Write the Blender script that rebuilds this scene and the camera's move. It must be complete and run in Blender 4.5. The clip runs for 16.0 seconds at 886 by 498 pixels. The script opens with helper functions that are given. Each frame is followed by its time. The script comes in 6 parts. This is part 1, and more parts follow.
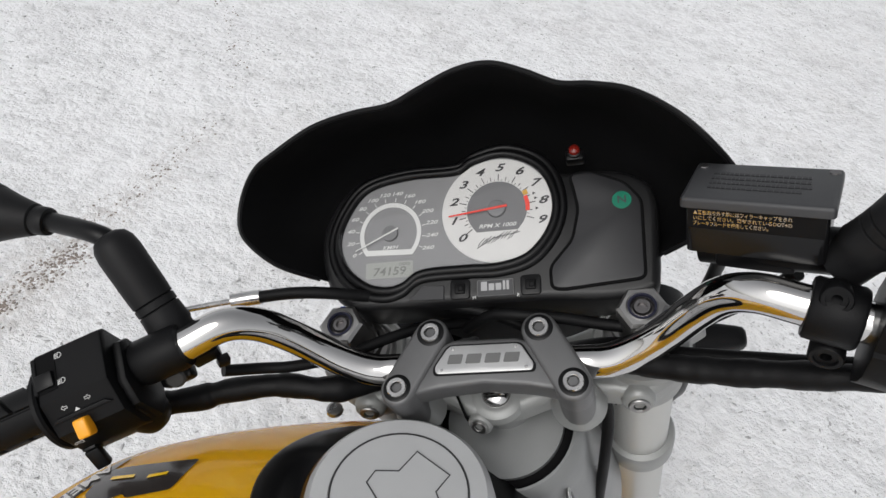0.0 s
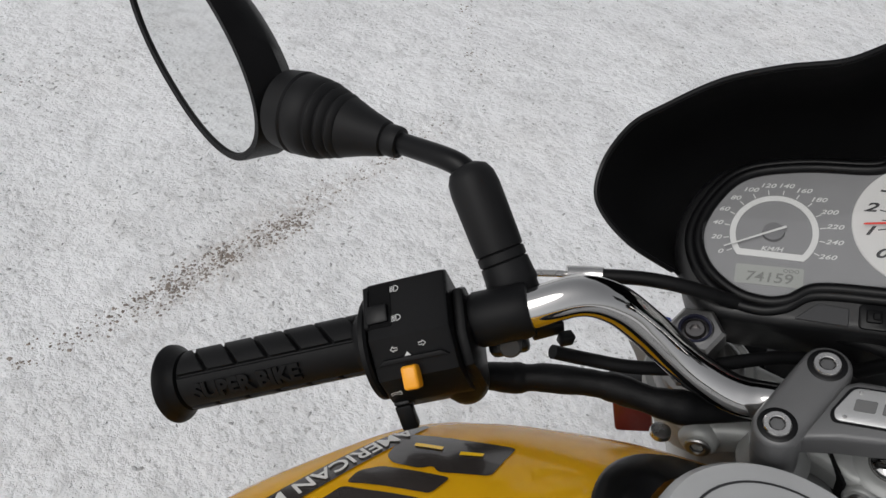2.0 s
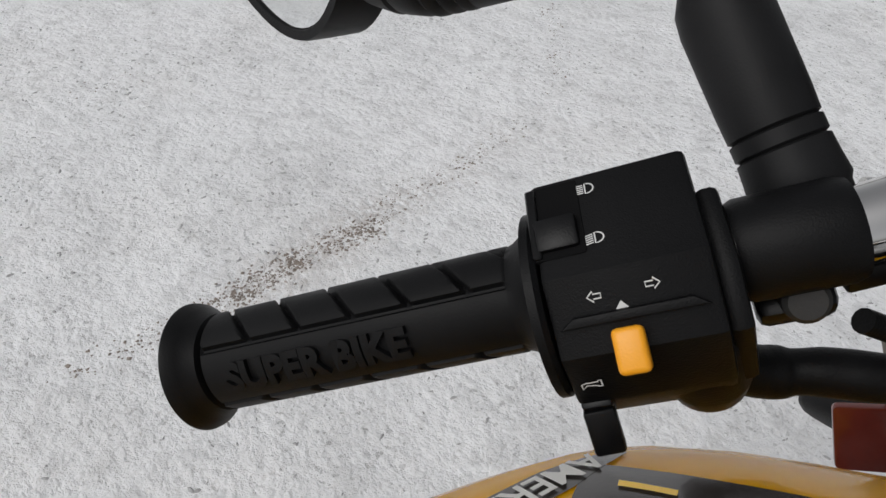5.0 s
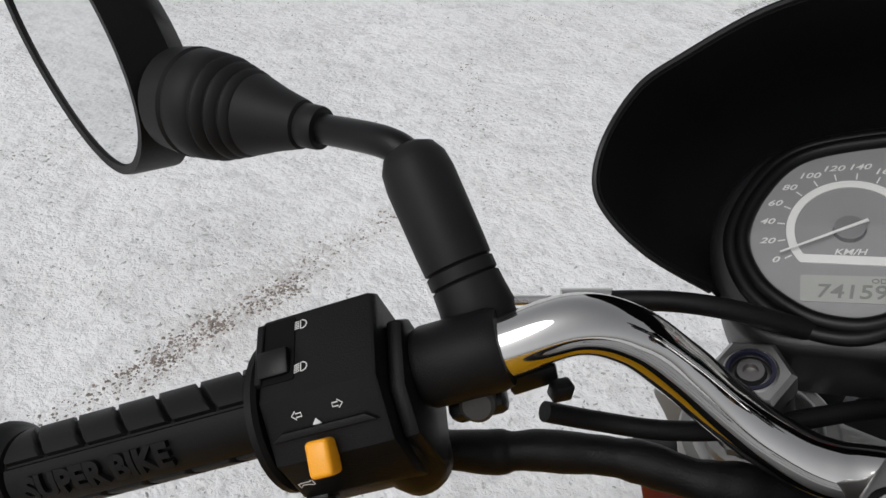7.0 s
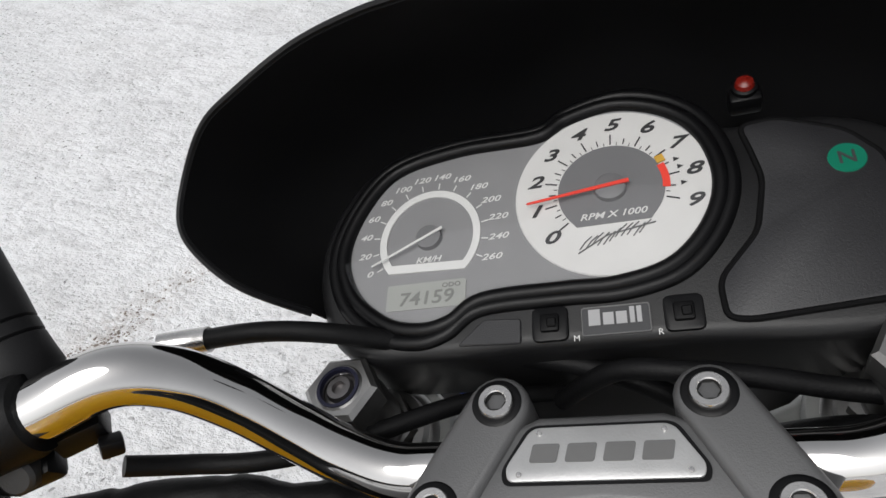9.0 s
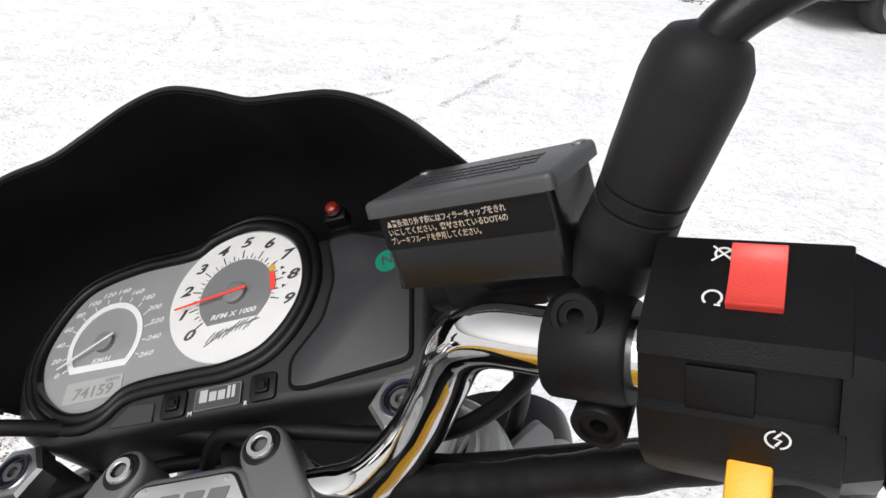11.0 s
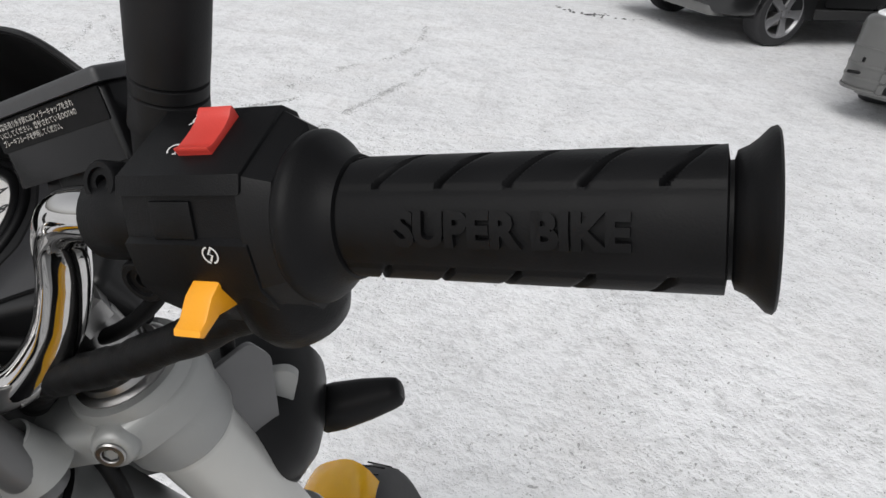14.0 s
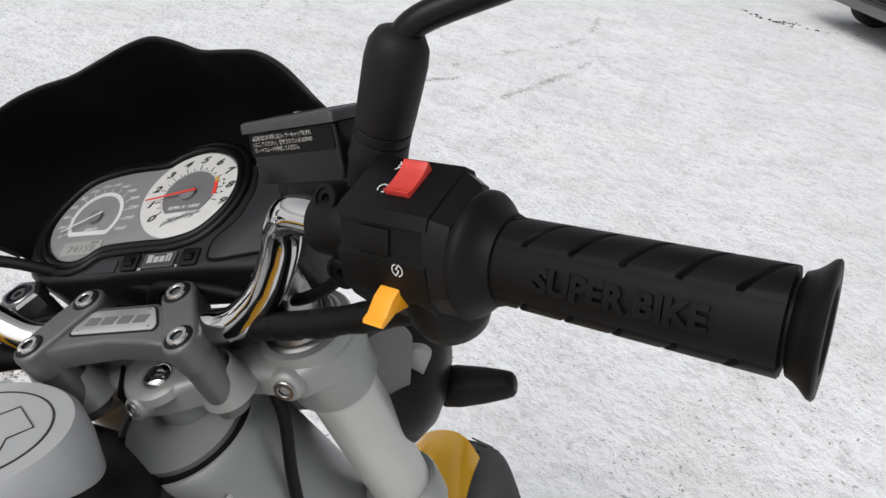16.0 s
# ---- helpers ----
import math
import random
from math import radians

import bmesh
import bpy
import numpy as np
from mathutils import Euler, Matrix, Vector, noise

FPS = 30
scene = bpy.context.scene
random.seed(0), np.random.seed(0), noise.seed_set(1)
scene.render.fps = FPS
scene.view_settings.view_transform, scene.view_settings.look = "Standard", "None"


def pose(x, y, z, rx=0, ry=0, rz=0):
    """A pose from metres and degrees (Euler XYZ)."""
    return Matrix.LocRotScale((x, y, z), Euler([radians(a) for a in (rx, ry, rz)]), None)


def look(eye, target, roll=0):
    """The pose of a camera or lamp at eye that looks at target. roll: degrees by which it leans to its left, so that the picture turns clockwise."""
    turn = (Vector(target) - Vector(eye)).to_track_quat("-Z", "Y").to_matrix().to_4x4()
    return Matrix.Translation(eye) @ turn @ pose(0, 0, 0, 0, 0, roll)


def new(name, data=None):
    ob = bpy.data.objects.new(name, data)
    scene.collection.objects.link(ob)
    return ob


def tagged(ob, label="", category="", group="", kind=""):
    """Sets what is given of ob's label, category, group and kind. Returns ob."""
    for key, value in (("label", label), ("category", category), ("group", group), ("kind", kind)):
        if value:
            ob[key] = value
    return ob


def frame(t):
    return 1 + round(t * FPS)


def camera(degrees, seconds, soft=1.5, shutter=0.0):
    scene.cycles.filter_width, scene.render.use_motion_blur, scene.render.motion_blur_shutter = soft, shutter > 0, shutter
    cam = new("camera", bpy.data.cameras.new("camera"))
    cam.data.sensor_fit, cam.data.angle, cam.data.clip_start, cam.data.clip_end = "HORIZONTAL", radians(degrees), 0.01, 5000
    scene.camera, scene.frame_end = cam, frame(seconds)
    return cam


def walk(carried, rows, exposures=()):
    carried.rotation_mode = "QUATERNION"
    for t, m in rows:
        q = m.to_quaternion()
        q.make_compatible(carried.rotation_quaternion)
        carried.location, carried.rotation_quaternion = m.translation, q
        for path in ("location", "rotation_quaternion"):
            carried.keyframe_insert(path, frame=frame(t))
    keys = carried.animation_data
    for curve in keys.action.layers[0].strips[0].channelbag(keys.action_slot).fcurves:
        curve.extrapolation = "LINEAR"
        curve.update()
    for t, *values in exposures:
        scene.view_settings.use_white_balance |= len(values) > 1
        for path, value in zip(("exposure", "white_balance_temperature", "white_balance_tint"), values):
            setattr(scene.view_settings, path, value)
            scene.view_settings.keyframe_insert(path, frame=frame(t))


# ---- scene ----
cam = camera(66.49, 16.0)
PATH = [
    (0, (0.0202, 0.0347, 1.4706), (-0.1341, 1.4010, 0.0181), 13.04),
    (0.5, (0.0188, 0.0318, 1.4711), (-0.1476, 1.3996, 0.0215), 12.92),
    (1, (0.0008, 0.0263, 1.4626), (-0.2243, 1.3784, 0.0061), 13.09),
    (1.5, (-0.0359, 0.0186, 1.4269), (-0.3640, 1.3262, -0.0504), 14.36),
    (2, (-0.0927, 0.0158, 1.3687), (-0.7138, 1.2389, -0.0867), 9.52),
    (2.5, (-0.1330, 0.0345, 1.2933), (-0.7711, 1.2006, -0.2010), 10.19),
    (3, (-0.1654, 0.0524, 1.2293), (-0.8266, 1.1845, -0.2810), 8.00),
    (3.2, (-0.1717, 0.0577, 1.2118), (-0.8441, 1.1948, -0.2898), 8.12),
    (5.3, (-0.1580, 0.0631, 1.2141), (-0.9840, 1.2304, -0.1841), 4.10),
    (5.5, (-0.1562, 0.0613, 1.2190), (-0.9663, 1.2527, -0.1682), 4.91),
    (6, (-0.1467, 0.0605, 1.2407), (-1.0038, 1.2587, -0.1119), 4.27),
    (6.5, (-0.1217, 0.0708, 1.2605), (-0.9627, 1.3008, -0.0735), 4.21),
    (7, (-0.0932, 0.0923, 1.2745), (-0.8413, 1.3974, -0.0434), 5.22),
    (7.5, (-0.0701, 0.1174, 1.2802), (-0.7286, 1.4899, -0.0170), 5.96),
    (8, (-0.0439, 0.1426, 1.2846), (-0.5882, 1.5753, -0.0003), 6.64),
    (8.2, (-0.0329, 0.1496, 1.2862), (-0.5359, 1.6046, 0.0095), 6.80),
    (10.3, (0.1198, 0.1500, 1.3313), (-0.2674, 1.7338, 0.1730), 5.26),
    (10.5, (0.1396, 0.1470, 1.3442), (-0.2257, 1.7630, 0.2240), 5.16),
    (11, (0.1770, 0.1335, 1.3612), (-0.1536, 1.7999, 0.3059), 4.77),
    (11.5, (0.2175, 0.1138, 1.3786), (-0.0581, 1.8098, 0.3551), 4.18),
    (12, (0.2651, 0.1073, 1.3836), (0.0764, 1.8213, 0.3704), 3.91),
    (12.5, (0.2965, 0.1049, 1.3712), (0.1619, 1.8205, 0.3522), 5.31),
    (13, (0.3193, 0.0995, 1.3634), (0.2021, 1.8174, 0.3459), 6.11),
    (13.5, (0.3224, 0.0959, 1.3572), (0.2055, 1.8170, 0.3452), 6.76),
    (14, (0.3212, 0.0992, 1.3531), (0.1873, 1.8237, 0.3490), 6.65),
    (14.5, (0.3225, 0.0907, 1.3586), (0.1446, 1.8107, 0.3536), 6.82),
    (15, (0.3352, 0.0779, 1.3686), (0.0375, 1.7895, 0.3777), 5.87),
    (15.5, (0.3225, 0.0708, 1.3774), (-0.0523, 1.7432, 0.3466), 7.99),
    (16, (0.3228, 0.0514, 1.4064), (-0.1734, 1.6490, 0.3103), 9.41),
]
walk(cam, [(t, look(eye, target, roll)) for t, eye, target, roll in PATH],
     [(0.0, 0.10), (0.9, 0.06), (1.6, -0.05), (2.4, -0.29), (3.0, -0.29), (5.4, -0.22), (7.0, -0.10), (8.0, -0.04), (10.3, 0.50), (11.0, 0.62), (11.8, 0.36), (12.5, 0.18), (13.0, 0.12), (14.5, 0.08), (15.4, 0.06), (16.0, 0.17)])

# ---- world, sun ----
world = bpy.data.worlds.new("overcast_sky")
scene.world = world
world.use_nodes = True
wn, wl = world.node_tree.nodes, world.node_tree.links
sky = wn.new("ShaderNodeTexSky")
sky.sky_type = "NISHITA"
sky.sun_disc = False
sky.sun_elevation, sky.sun_rotation = radians(48), radians(200)
sky.dust_density, sky.air_density = 3.0, 1.0
pale = wn.new("ShaderNodeHueSaturation")
pale.inputs["Saturation"].default_value = 0.12
wl.new(sky.outputs[0], pale.inputs["Color"])
wl.new(pale.outputs[0], wn["Background"].inputs["Color"])
wn["Background"].inputs["Strength"].default_value = 0.13

sun = new("sun", bpy.data.lights.new("sun", "SUN"))
sun.data.energy, sun.data.angle, sun.data.color = 0.9, radians(40), (1.0, 0.985, 0.96)
sun.matrix_basis = look((0, 0, 0), (0.30, 0.62, -0.95))


# ---- materials ----
def mat(name, col, rough=0.5, metal=0.0, var=0.06, scale=30.0, bump=0.0, bscale=400.0, coat=0.0, rvar=0.06, spec=0.5):
    """A surface with stains at one scale, grain at a second, and fine relief."""
    m = bpy.data.materials.new(name)
    m.use_nodes = True
    n, l = m.node_tree.nodes, m.node_tree.links
    b = n["Principled BSDF"]
    co = n.new("ShaderNodeTexCoord")
    big = n.new("ShaderNodeTexNoise")
    big.inputs["Scale"].default_value, big.inputs["Detail"].default_value = scale, 6
    fine = n.new("ShaderNodeTexNoise")
    fine.inputs["Scale"].default_value, fine.inputs["Detail"].default_value = bscale, 3
    l.new(co.outputs["Object"], big.inputs["Vector"])
    l.new(co.outputs["Object"], fine.inputs["Vector"])
    mix = n.new("ShaderNodeMix")
    mix.data_type = "RGBA"
    mix.inputs["A"].default_value = (*[max(0, c * (1 - var)) for c in col], 1)
    mix.inputs["B"].default_value = (*[min(1, c * (1 + var)) for c in col], 1)
    add = n.new("ShaderNodeMath")
    add.operation = "MULTIPLY_ADD"
    l.new(fine.outputs["Fac"], add.inputs[0])
    add.inputs[1].default_value = 0.4
    half = n.new("ShaderNodeMath")
    half.operation = "MULTIPLY_ADD"
    l.new(big.outputs["Fac"], half.inputs[0])
    half.inputs[1].default_value, half.inputs[2].default_value = 1.6, -0.5
    l.new(half.outputs[0], add.inputs[2])
    l.new(add.outputs[0], mix.inputs["Factor"])
    l.new(mix.outputs["Result"], b.inputs["Base Color"])
    rr = n.new("ShaderNodeMapRange")
    rr.inputs["To Min"].default_value, rr.inputs["To Max"].default_value = max(0.01, rough - rvar), min(1, rough + rvar)
    rr.inputs["From Min"].default_value, rr.inputs["From Max"].default_value = 0.3, 0.7
    l.new(big.outputs["Fac"], rr.inputs["Value"])
    l.new(rr.outputs[0], b.inputs["Roughness"])
    b.inputs["Metallic"].default_value = metal
    b.inputs["Coat Weight"].default_value = coat
    b.inputs["Coat Roughness"].default_value = 0.05
    b.inputs["Specular IOR Level"].default_value = spec
    if bump:
        bp = n.new("ShaderNodeBump")
        bp.inputs["Strength"].default_value, bp.inputs["Distance"].default_value = bump, 0.0004
        l.new(fine.outputs["Fac"], bp.inputs["Height"])
        l.new(bp.outputs[0], b.inputs["Normal"])
    return m


def glow(name, col, strength, base=0.3):
    m = mat(name, [c * base for c in col], 0.25)
    b = m.node_tree.nodes["Principled BSDF"]
    b.inputs["Emission Color"].default_value = (*col, 1)
    b.inputs["Emission Strength"].default_value = strength
    return m


M_CHROME = mat("polished_chrome", (0.62, 0.61, 0.60), 0.05, 1.0, 0.05, 30, rvar=0.025)
M_STEEL = mat("zinc_steel", (0.62, 0.61, 0.60), 0.25, 1.0, 0.12, 60, 0.15, 900)
M_NUT = mat("dull_plated_nut", (0.34, 0.335, 0.33), 0.38, 1.0, 0.15, 60, 0.2, 900)
M_DARKSTEEL = mat("dark_steel", (0.22, 0.21, 0.21), 0.35, 1.0, 0.15, 60, 0.15, 900)
M_CAST = mat("grey_painted_casting", (0.115, 0.115, 0.117), 0.42, 0.35, 0.10, 25, 0.25, 1500)
M_CASTLIGHT = mat("light_grey_casting", (0.27, 0.275, 0.27), 0.42, 0.25, 0.10, 25, 0.25, 1500)
M_FORK = mat("silver_fork_tube", (0.50, 0.50, 0.48), 0.38, 0.35, 0.07, 18, 0.1, 1500)
M_FRAME = mat("grey_frame_paint", (0.23, 0.235, 0.235), 0.38, 0.3, 0.08, 15, 0.15, 1200)
M_PLASTIC = mat("black_plastic", (0.0042, 0.0042, 0.0047), 0.42, 0, 0.3, 40, 0.4, 1800, spec=0.14)
M_SATIN = mat("satin_black_plastic", (0.0040, 0.0040, 0.0045), 0.33, 0, 0.3, 30, 0.2, 1800, spec=0.20)
M_VISOR = mat("matt_black_visor", (0.004, 0.004, 0.0044), 0.8, 0, 0.2, 30, 0.3, 2200, spec=0.10)
M_GLOSSBLACK = mat("gloss_black_moulding", (0.005, 0.005, 0.0055), 0.20, 0, 0.2, 30, spec=0.28)
M_POD = mat("charcoal_pod_plastic", (0.0095, 0.0095, 0.0101), 0.36, 0, 0.2, 30, 0.25, 1600, spec=0.32)
M_RUBBER = mat("black_rubber", (0.0046, 0.0046, 0.0051), 0.50, 0, 0.35, 60, 0.22, 1400, spec=0.14)
M_BOOT = mat("grey_black_boot_rubber", (0.0105, 0.0105, 0.0112), 0.52, 0, 0.3, 50, 0.2, 1400, spec=0.16)
M_HOSE = mat("black_hose", (0.0048, 0.0048, 0.0052), 0.48, 0, 0.3, 60, 0.5, 900, spec=0.14)
M_YELLOW = mat("yellow_moulded_plastic", (1.0, 0.60, 0.014), 0.22, 0, 0.05, 8, 0.05, 600, coat=0.5)
M_DECAL = mat("charcoal_decal", (0.035, 0.03, 0.028), 0.22, 0, 0.2, 20, 0.1, 900, coat=0.3)
M_DECALWHITE = mat("white_decal_print", (0.72, 0.71, 0.68), 0.4, 0, 0.06)
M_DIAL = mat("grey_dial_face", (0.215, 0.215, 0.22), 0.45, 0, 0.05, 60)
M_TACH = mat("silver_white_dial", (0.60, 0.595, 0.585), 0.42, 0, 0.04, 60)
M_TACHIN = mat("dark_grey_dial", (0.145, 0.145, 0.15), 0.5, 0, 0.05, 60)
M_PRINT = mat("white_print", (0.62, 0.62, 0.61), 0.5, 0, 0.03)
M_INK = mat("dark_print", (0.03, 0.03, 0.032), 0.5, 0, 0.1)
M_BADGEMARK = mat("light_grey_print", (0.34, 0.34, 0.345), 0.5, 0, 0.06)
M_GREYINK = mat("grey_print", (0.12, 0.12, 0.12), 0.5, 0, 0.1)
M_RED = mat("red_needle_paint", (0.75, 0.05, 0.03), 0.45, 0, 0.05)
M_KILL = mat("red_switch_plastic", (0.58, 0.05, 0.038), 0.38, 0, 0.06, 60, 0.2, 1500)
M_ORANGE = mat("amber_switch_plastic", (0.86, 0.36, 0.012), 0.38, 0, 0.06, 60, 0.2, 1500)
M_AMBERPRINT = mat("amber_print", (0.62, 0.36, 0.05), 0.5, 0, 0.2, 120)
M_FOIL = mat("silver_foil_print", (0.50, 0.48, 0.44), 0.25, 1.0, 0.1, 120)
# dull bolt grey; also stands in for the shade inside bolt sockets
M_BOLTDULL = mat("dull_bolt_and_socket_shade", (0.026, 0.0255, 0.0255), 0.5, 0.1, 0.25, 120, 0.3, 900)
M_LCDINK = mat("faint_lcd_segment", (0.16, 0.165, 0.155), 0.4, 0, 0.1)
M_LCD = mat("lcd_glass", (0.30, 0.308, 0.29), 0.35, 0, 0.05, 60)
M_PANEL = mat("dark_grey_panel", (0.018, 0.018, 0.020), 0.42, 0, 0.1, 40, 0.3, 1600)
M_LID = mat("dark_grey_lid", (0.034, 0.0345, 0.037), 0.40, 0, 0.12, 40, 0.3, 1600)
M_PLATE = mat("brushed_plate", (0.52, 0.52, 0.52), 0.35, 0.6, 0.10, 60, 0.2, 1200)
M_CAP = mat("light_grey_cap", (0.45, 0.455, 0.46), 0.42, 0.1, 0.05, 30, 0.15, 1400)
M_LEDRED = glow("red_lamp", (0.8, 0.05, 0.03), 0.02, 0.18)
M_LEDGREEN = glow("green_lamp", (0.02, 0.5, 0.3), 0.05, 0.26)
M_REFLECT = mat("dark_red_reflector", (0.14, 0.020, 0.013), 0.2, 0, 0.15, 80, coat=0.4)
M_MIRROR = mat("mirror_glass", (0.86, 0.87, 0.87), 0.02, 1.0, 0.01, 10, rvar=0.012)
M_BLUE = mat("blue_anodised", (0.022, 0.023, 0.045), 0.35, 0.5, 0.15, 60)
M_CONNECTOR = mat("blue_plastic", (0.03, 0.07, 0.32), 0.4, 0, 0.1, 60)
M_TYRE = mat("tyre_rubber", (0.022, 0.022, 0.024), 0.75, 0, 0.3, 30, 0.5, 300)
M_RIM = mat("alloy_rim", (0.30, 0.30, 0.31), 0.35, 0.7, 0.12, 12, 0.1, 300)
M_STICKER = mat("silver_sticker", (0.50, 0.50, 0.49), 0.4, 0.2, 0.15, 90)
M_LAMP = mat("lamp_lens", (0.62, 0.63, 0.62), 0.12, 0, 0.1, 20, coat=0.6)
M_CARDARK = mat("dark_grey_car_paint", (0.013, 0.0133, 0.014), 0.30, 0.2, 0.15, 3, 0.05, 60, coat=0.4)
M_CARSILVER = mat("silver_grey_car_paint", (0.105, 0.105, 0.103), 0.36, 0.2, 0.12, 3, 0.05, 60, coat=0.3)
M_CARTRIM = mat("grey_car_cladding", (0.028, 0.028, 0.029), 0.55, 0, 0.15, 6, 0.2, 120)
M_CARGLASS = mat("dark_car_glass", (0.012, 0.014, 0.016), 0.06, 0, 0.1, 4)
M_PLATEWHITE = mat("plate_white", (0.70, 0.70, 0.69), 0.45, 0, 0.05)
M_SNOWCAP = mat("settled_snow", (0.82, 0.83, 0.85), 0.85, 0, 0.04, 20, 0.5, 150)
M_CRUMB = mat("brown_grit", (0.23, 0.195, 0.17), 0.9, 0, 0.5, 40)
M_TRACKGRIT = mat("grey_grit", (0.36, 0.36, 0.365), 0.9, 0, 0.5, 40)
M_FLAKE = mat("grey_ice_flakes", (0.40, 0.40, 0.405), 0.8, 0, 0.35, 25)
M_DARKGRIT = mat("black_grit", (0.03, 0.03, 0.03), 0.9, 0, 0.5, 40)


def glass_mat():
    m = bpy.data.materials.new("clear_cover")
    m.use_nodes = True
    n, l = m.node_tree.nodes, m.node_tree.links
    n.remove(n["Principled BSDF"])
    tr, gl, mx = n.new("ShaderNodeBsdfTransparent"), n.new("ShaderNodeBsdfGlossy"), n.new("ShaderNodeMixShader")
    gl.inputs["Roughness"].default_value = 0.06
    mx.inputs[0].default_value = 0.05
    l.new(tr.outputs[0], mx.inputs[1])
    l.new(gl.outputs[0], mx.inputs[2])
    l.new(mx.outputs[0], n["Material Output"].inputs["Surface"])
    return m


M_GLASS = glass_mat()


# ---- mesh helpers ----
def empty(name, m=None):
    ob = new(name)
    ob.empty_display_size = 0.05
    if m is not None:
        ob.matrix_basis = m
    return ob


def part(name, bm, material, parent, label="", at=None, smooth=True, angle=40):
    """Links a bmesh as one mesh object under a thing or a part. at: its pose in the world."""
    me = bpy.data.meshes.new(name)
    bmesh.ops.recalc_face_normals(bm, faces=bm.faces[:])
    if smooth:
        lim = radians(angle)
        for f in bm.faces:
            f.smooth = True
        for e in bm.edges:
            if len(e.link_faces) == 2 and e.calc_face_angle(0) > lim:
                e.smooth = False
    bm.to_mesh(me)
    bm.free()
    me.materials.append(material)
    ob = new(name, me)
    if at is not None:
        ob.matrix_basis = at
    if parent is not None:
        ob.parent = parent
        up, chain = parent, Matrix()
        while up is not None:
            chain = up.matrix_basis @ chain
            up = up.parent
        ob.matrix_basis = chain.inverted() @ (at if at is not None else chain)
    if label:
        ob["label"] = label
    return ob


def smooth_path(pts, n=8, closed=False):
    """Catmull-Rom through the points."""
    p = [Vector(q) for q in pts]
    k, out = len(p), []
    for i in range(k if closed else k - 1):
        g = lambda j: p[j % k] if closed else p[min(max(j, 0), k - 1)]
        a, b, c, d = g(i - 1), g(i), g(i + 1), g(i + 2)
        for s in range(n):
            t = s / n
            out.append(0.5 * (2 * b + (c - a) * t + (2 * a - 5 * b + 4 * c - d) * t * t + (3 * b - a - 3 * c + d) * t ** 3))
    if not closed:
        out.append(p[-1])
    return out


def sweep(path, radius, seg=16, closed=False, squash=None, caps=True):
    """A tube along a path; radius is a number or a function of 0..1."""
    bm = bmesh.new()
    k, rings = len(path), []
    up = Vector((0.13, 0.21, 0.97)).normalized()
    for i, c in enumerate(path):
        if closed:
            d = path[(i + 1) % k] - path[i - 1]
        else:
            d = path[min(i + 1, k - 1)] - path[max(i - 1, 0)]
        d = d.normalized()
        side = d.cross(up)
        if side.length < 1e-3:
            side = d.orthogonal()
        side.normalize()
        nrm = side.cross(d)
        up = nrm
        r = radius(i / (k - 1)) if callable(radius) else radius
        sq = squash or 1.0
        rings.append([bm.verts.new(c + r * (math.cos(a) * side + sq * math.sin(a) * nrm)) for a in (2 * math.pi * j / seg for j in range(seg))])
    for i in range(k if closed else k - 1):
        a, b = rings[i], rings[(i + 1) % k]
        for j in range(seg):
            bm.faces.new((a[j], a[(j + 1) % seg], b[(j + 1) % seg], b[j]))
    if not closed and caps:
        bm.faces.new(rings[0][::-1])
        bm.faces.new(rings[-1])
    return bm


def lathe(profile, seg=32, m=None):
    """Turns (radius, height) pairs round z."""
    bm = bmesh.new()
    rings = []
    for r, z in profile:
        if r < 1e-6:
            rings.append([bm.verts.new((0, 0, z))])
        else:
            rings.append([bm.verts.new((r * math.cos(2 * math.pi * j / seg), r * math.sin(2 * math.pi * j / seg), z)) for j in range(seg)])
    for a, b in zip(rings, rings[1:]):
        for j in range(seg):
            q = (j + 1) % seg
            if len(a) == 1 and len(b) == 1:
                continue
            if len(a) == 1:
                bm.faces.new((a[0], b[q], b[j]))
            elif len(b) == 1:
                bm.faces.new((a[j], a[q], b[0]))
            else:
                bm.faces.new((a[j], a[q], b[q], b[j]))
    if m is not None:
        bm.transform(m)
    return bm


def prism(outline, z0, z1, bevel=0.0, seg=3, m=None, both=False):
    """A plate of a 2D outline from z0 to z1, its upper edge rounded."""
    bm = bmesh.new()
    lo = [bm.verts.new((p[0], p[1], z0)) for p in outline]
    hi = [bm.verts.new((p[0], p[1], z1)) for p in outline]
    k = len(lo)
    top = bm.faces.new(hi)
    bot = bm.faces.new(lo[::-1])
    for i in range(k):
        bm.faces.new((lo[i], lo[(i + 1) % k], hi[(i + 1) % k], hi[i]))
    bmesh.ops.recalc_face_normals(bm, faces=bm.faces[:])
    if bevel:
        es = list(top.edges) + (list(bot.edges) if both else [])
        bmesh.ops.bevel(bm, geom=es, offset=bevel, segments=seg, affect="EDGES", profile=0.5, clamp_overlap=True)
    if m is not None:
        bm.transform(m)
    return bm


def block(sx, sy, sz, bevel=0.0, seg=2, m=None):
    bm = bmesh.new()
    bmesh.ops.create_cube(bm, size=1)
    bm.transform(Matrix.Diagonal((sx, sy, sz, 1)))
    if bevel:
        bmesh.ops.bevel(bm, geom=bm.edges[:], offset=bevel, segments=seg, affect="EDGES", profile=0.5, clamp_overlap=True)
    if m is not None:
        bm.transform(m)
    return bm


def join(*bms):
    """Joins bmeshes into the first."""
    base = bms[0]
    for b in bms[1:]:
        me = bpy.data.meshes.new("tmp")
        b.to_mesh(me)
        b.free()
        base.from_mesh(me)
        bpy.data.meshes.remove(me)
    return base


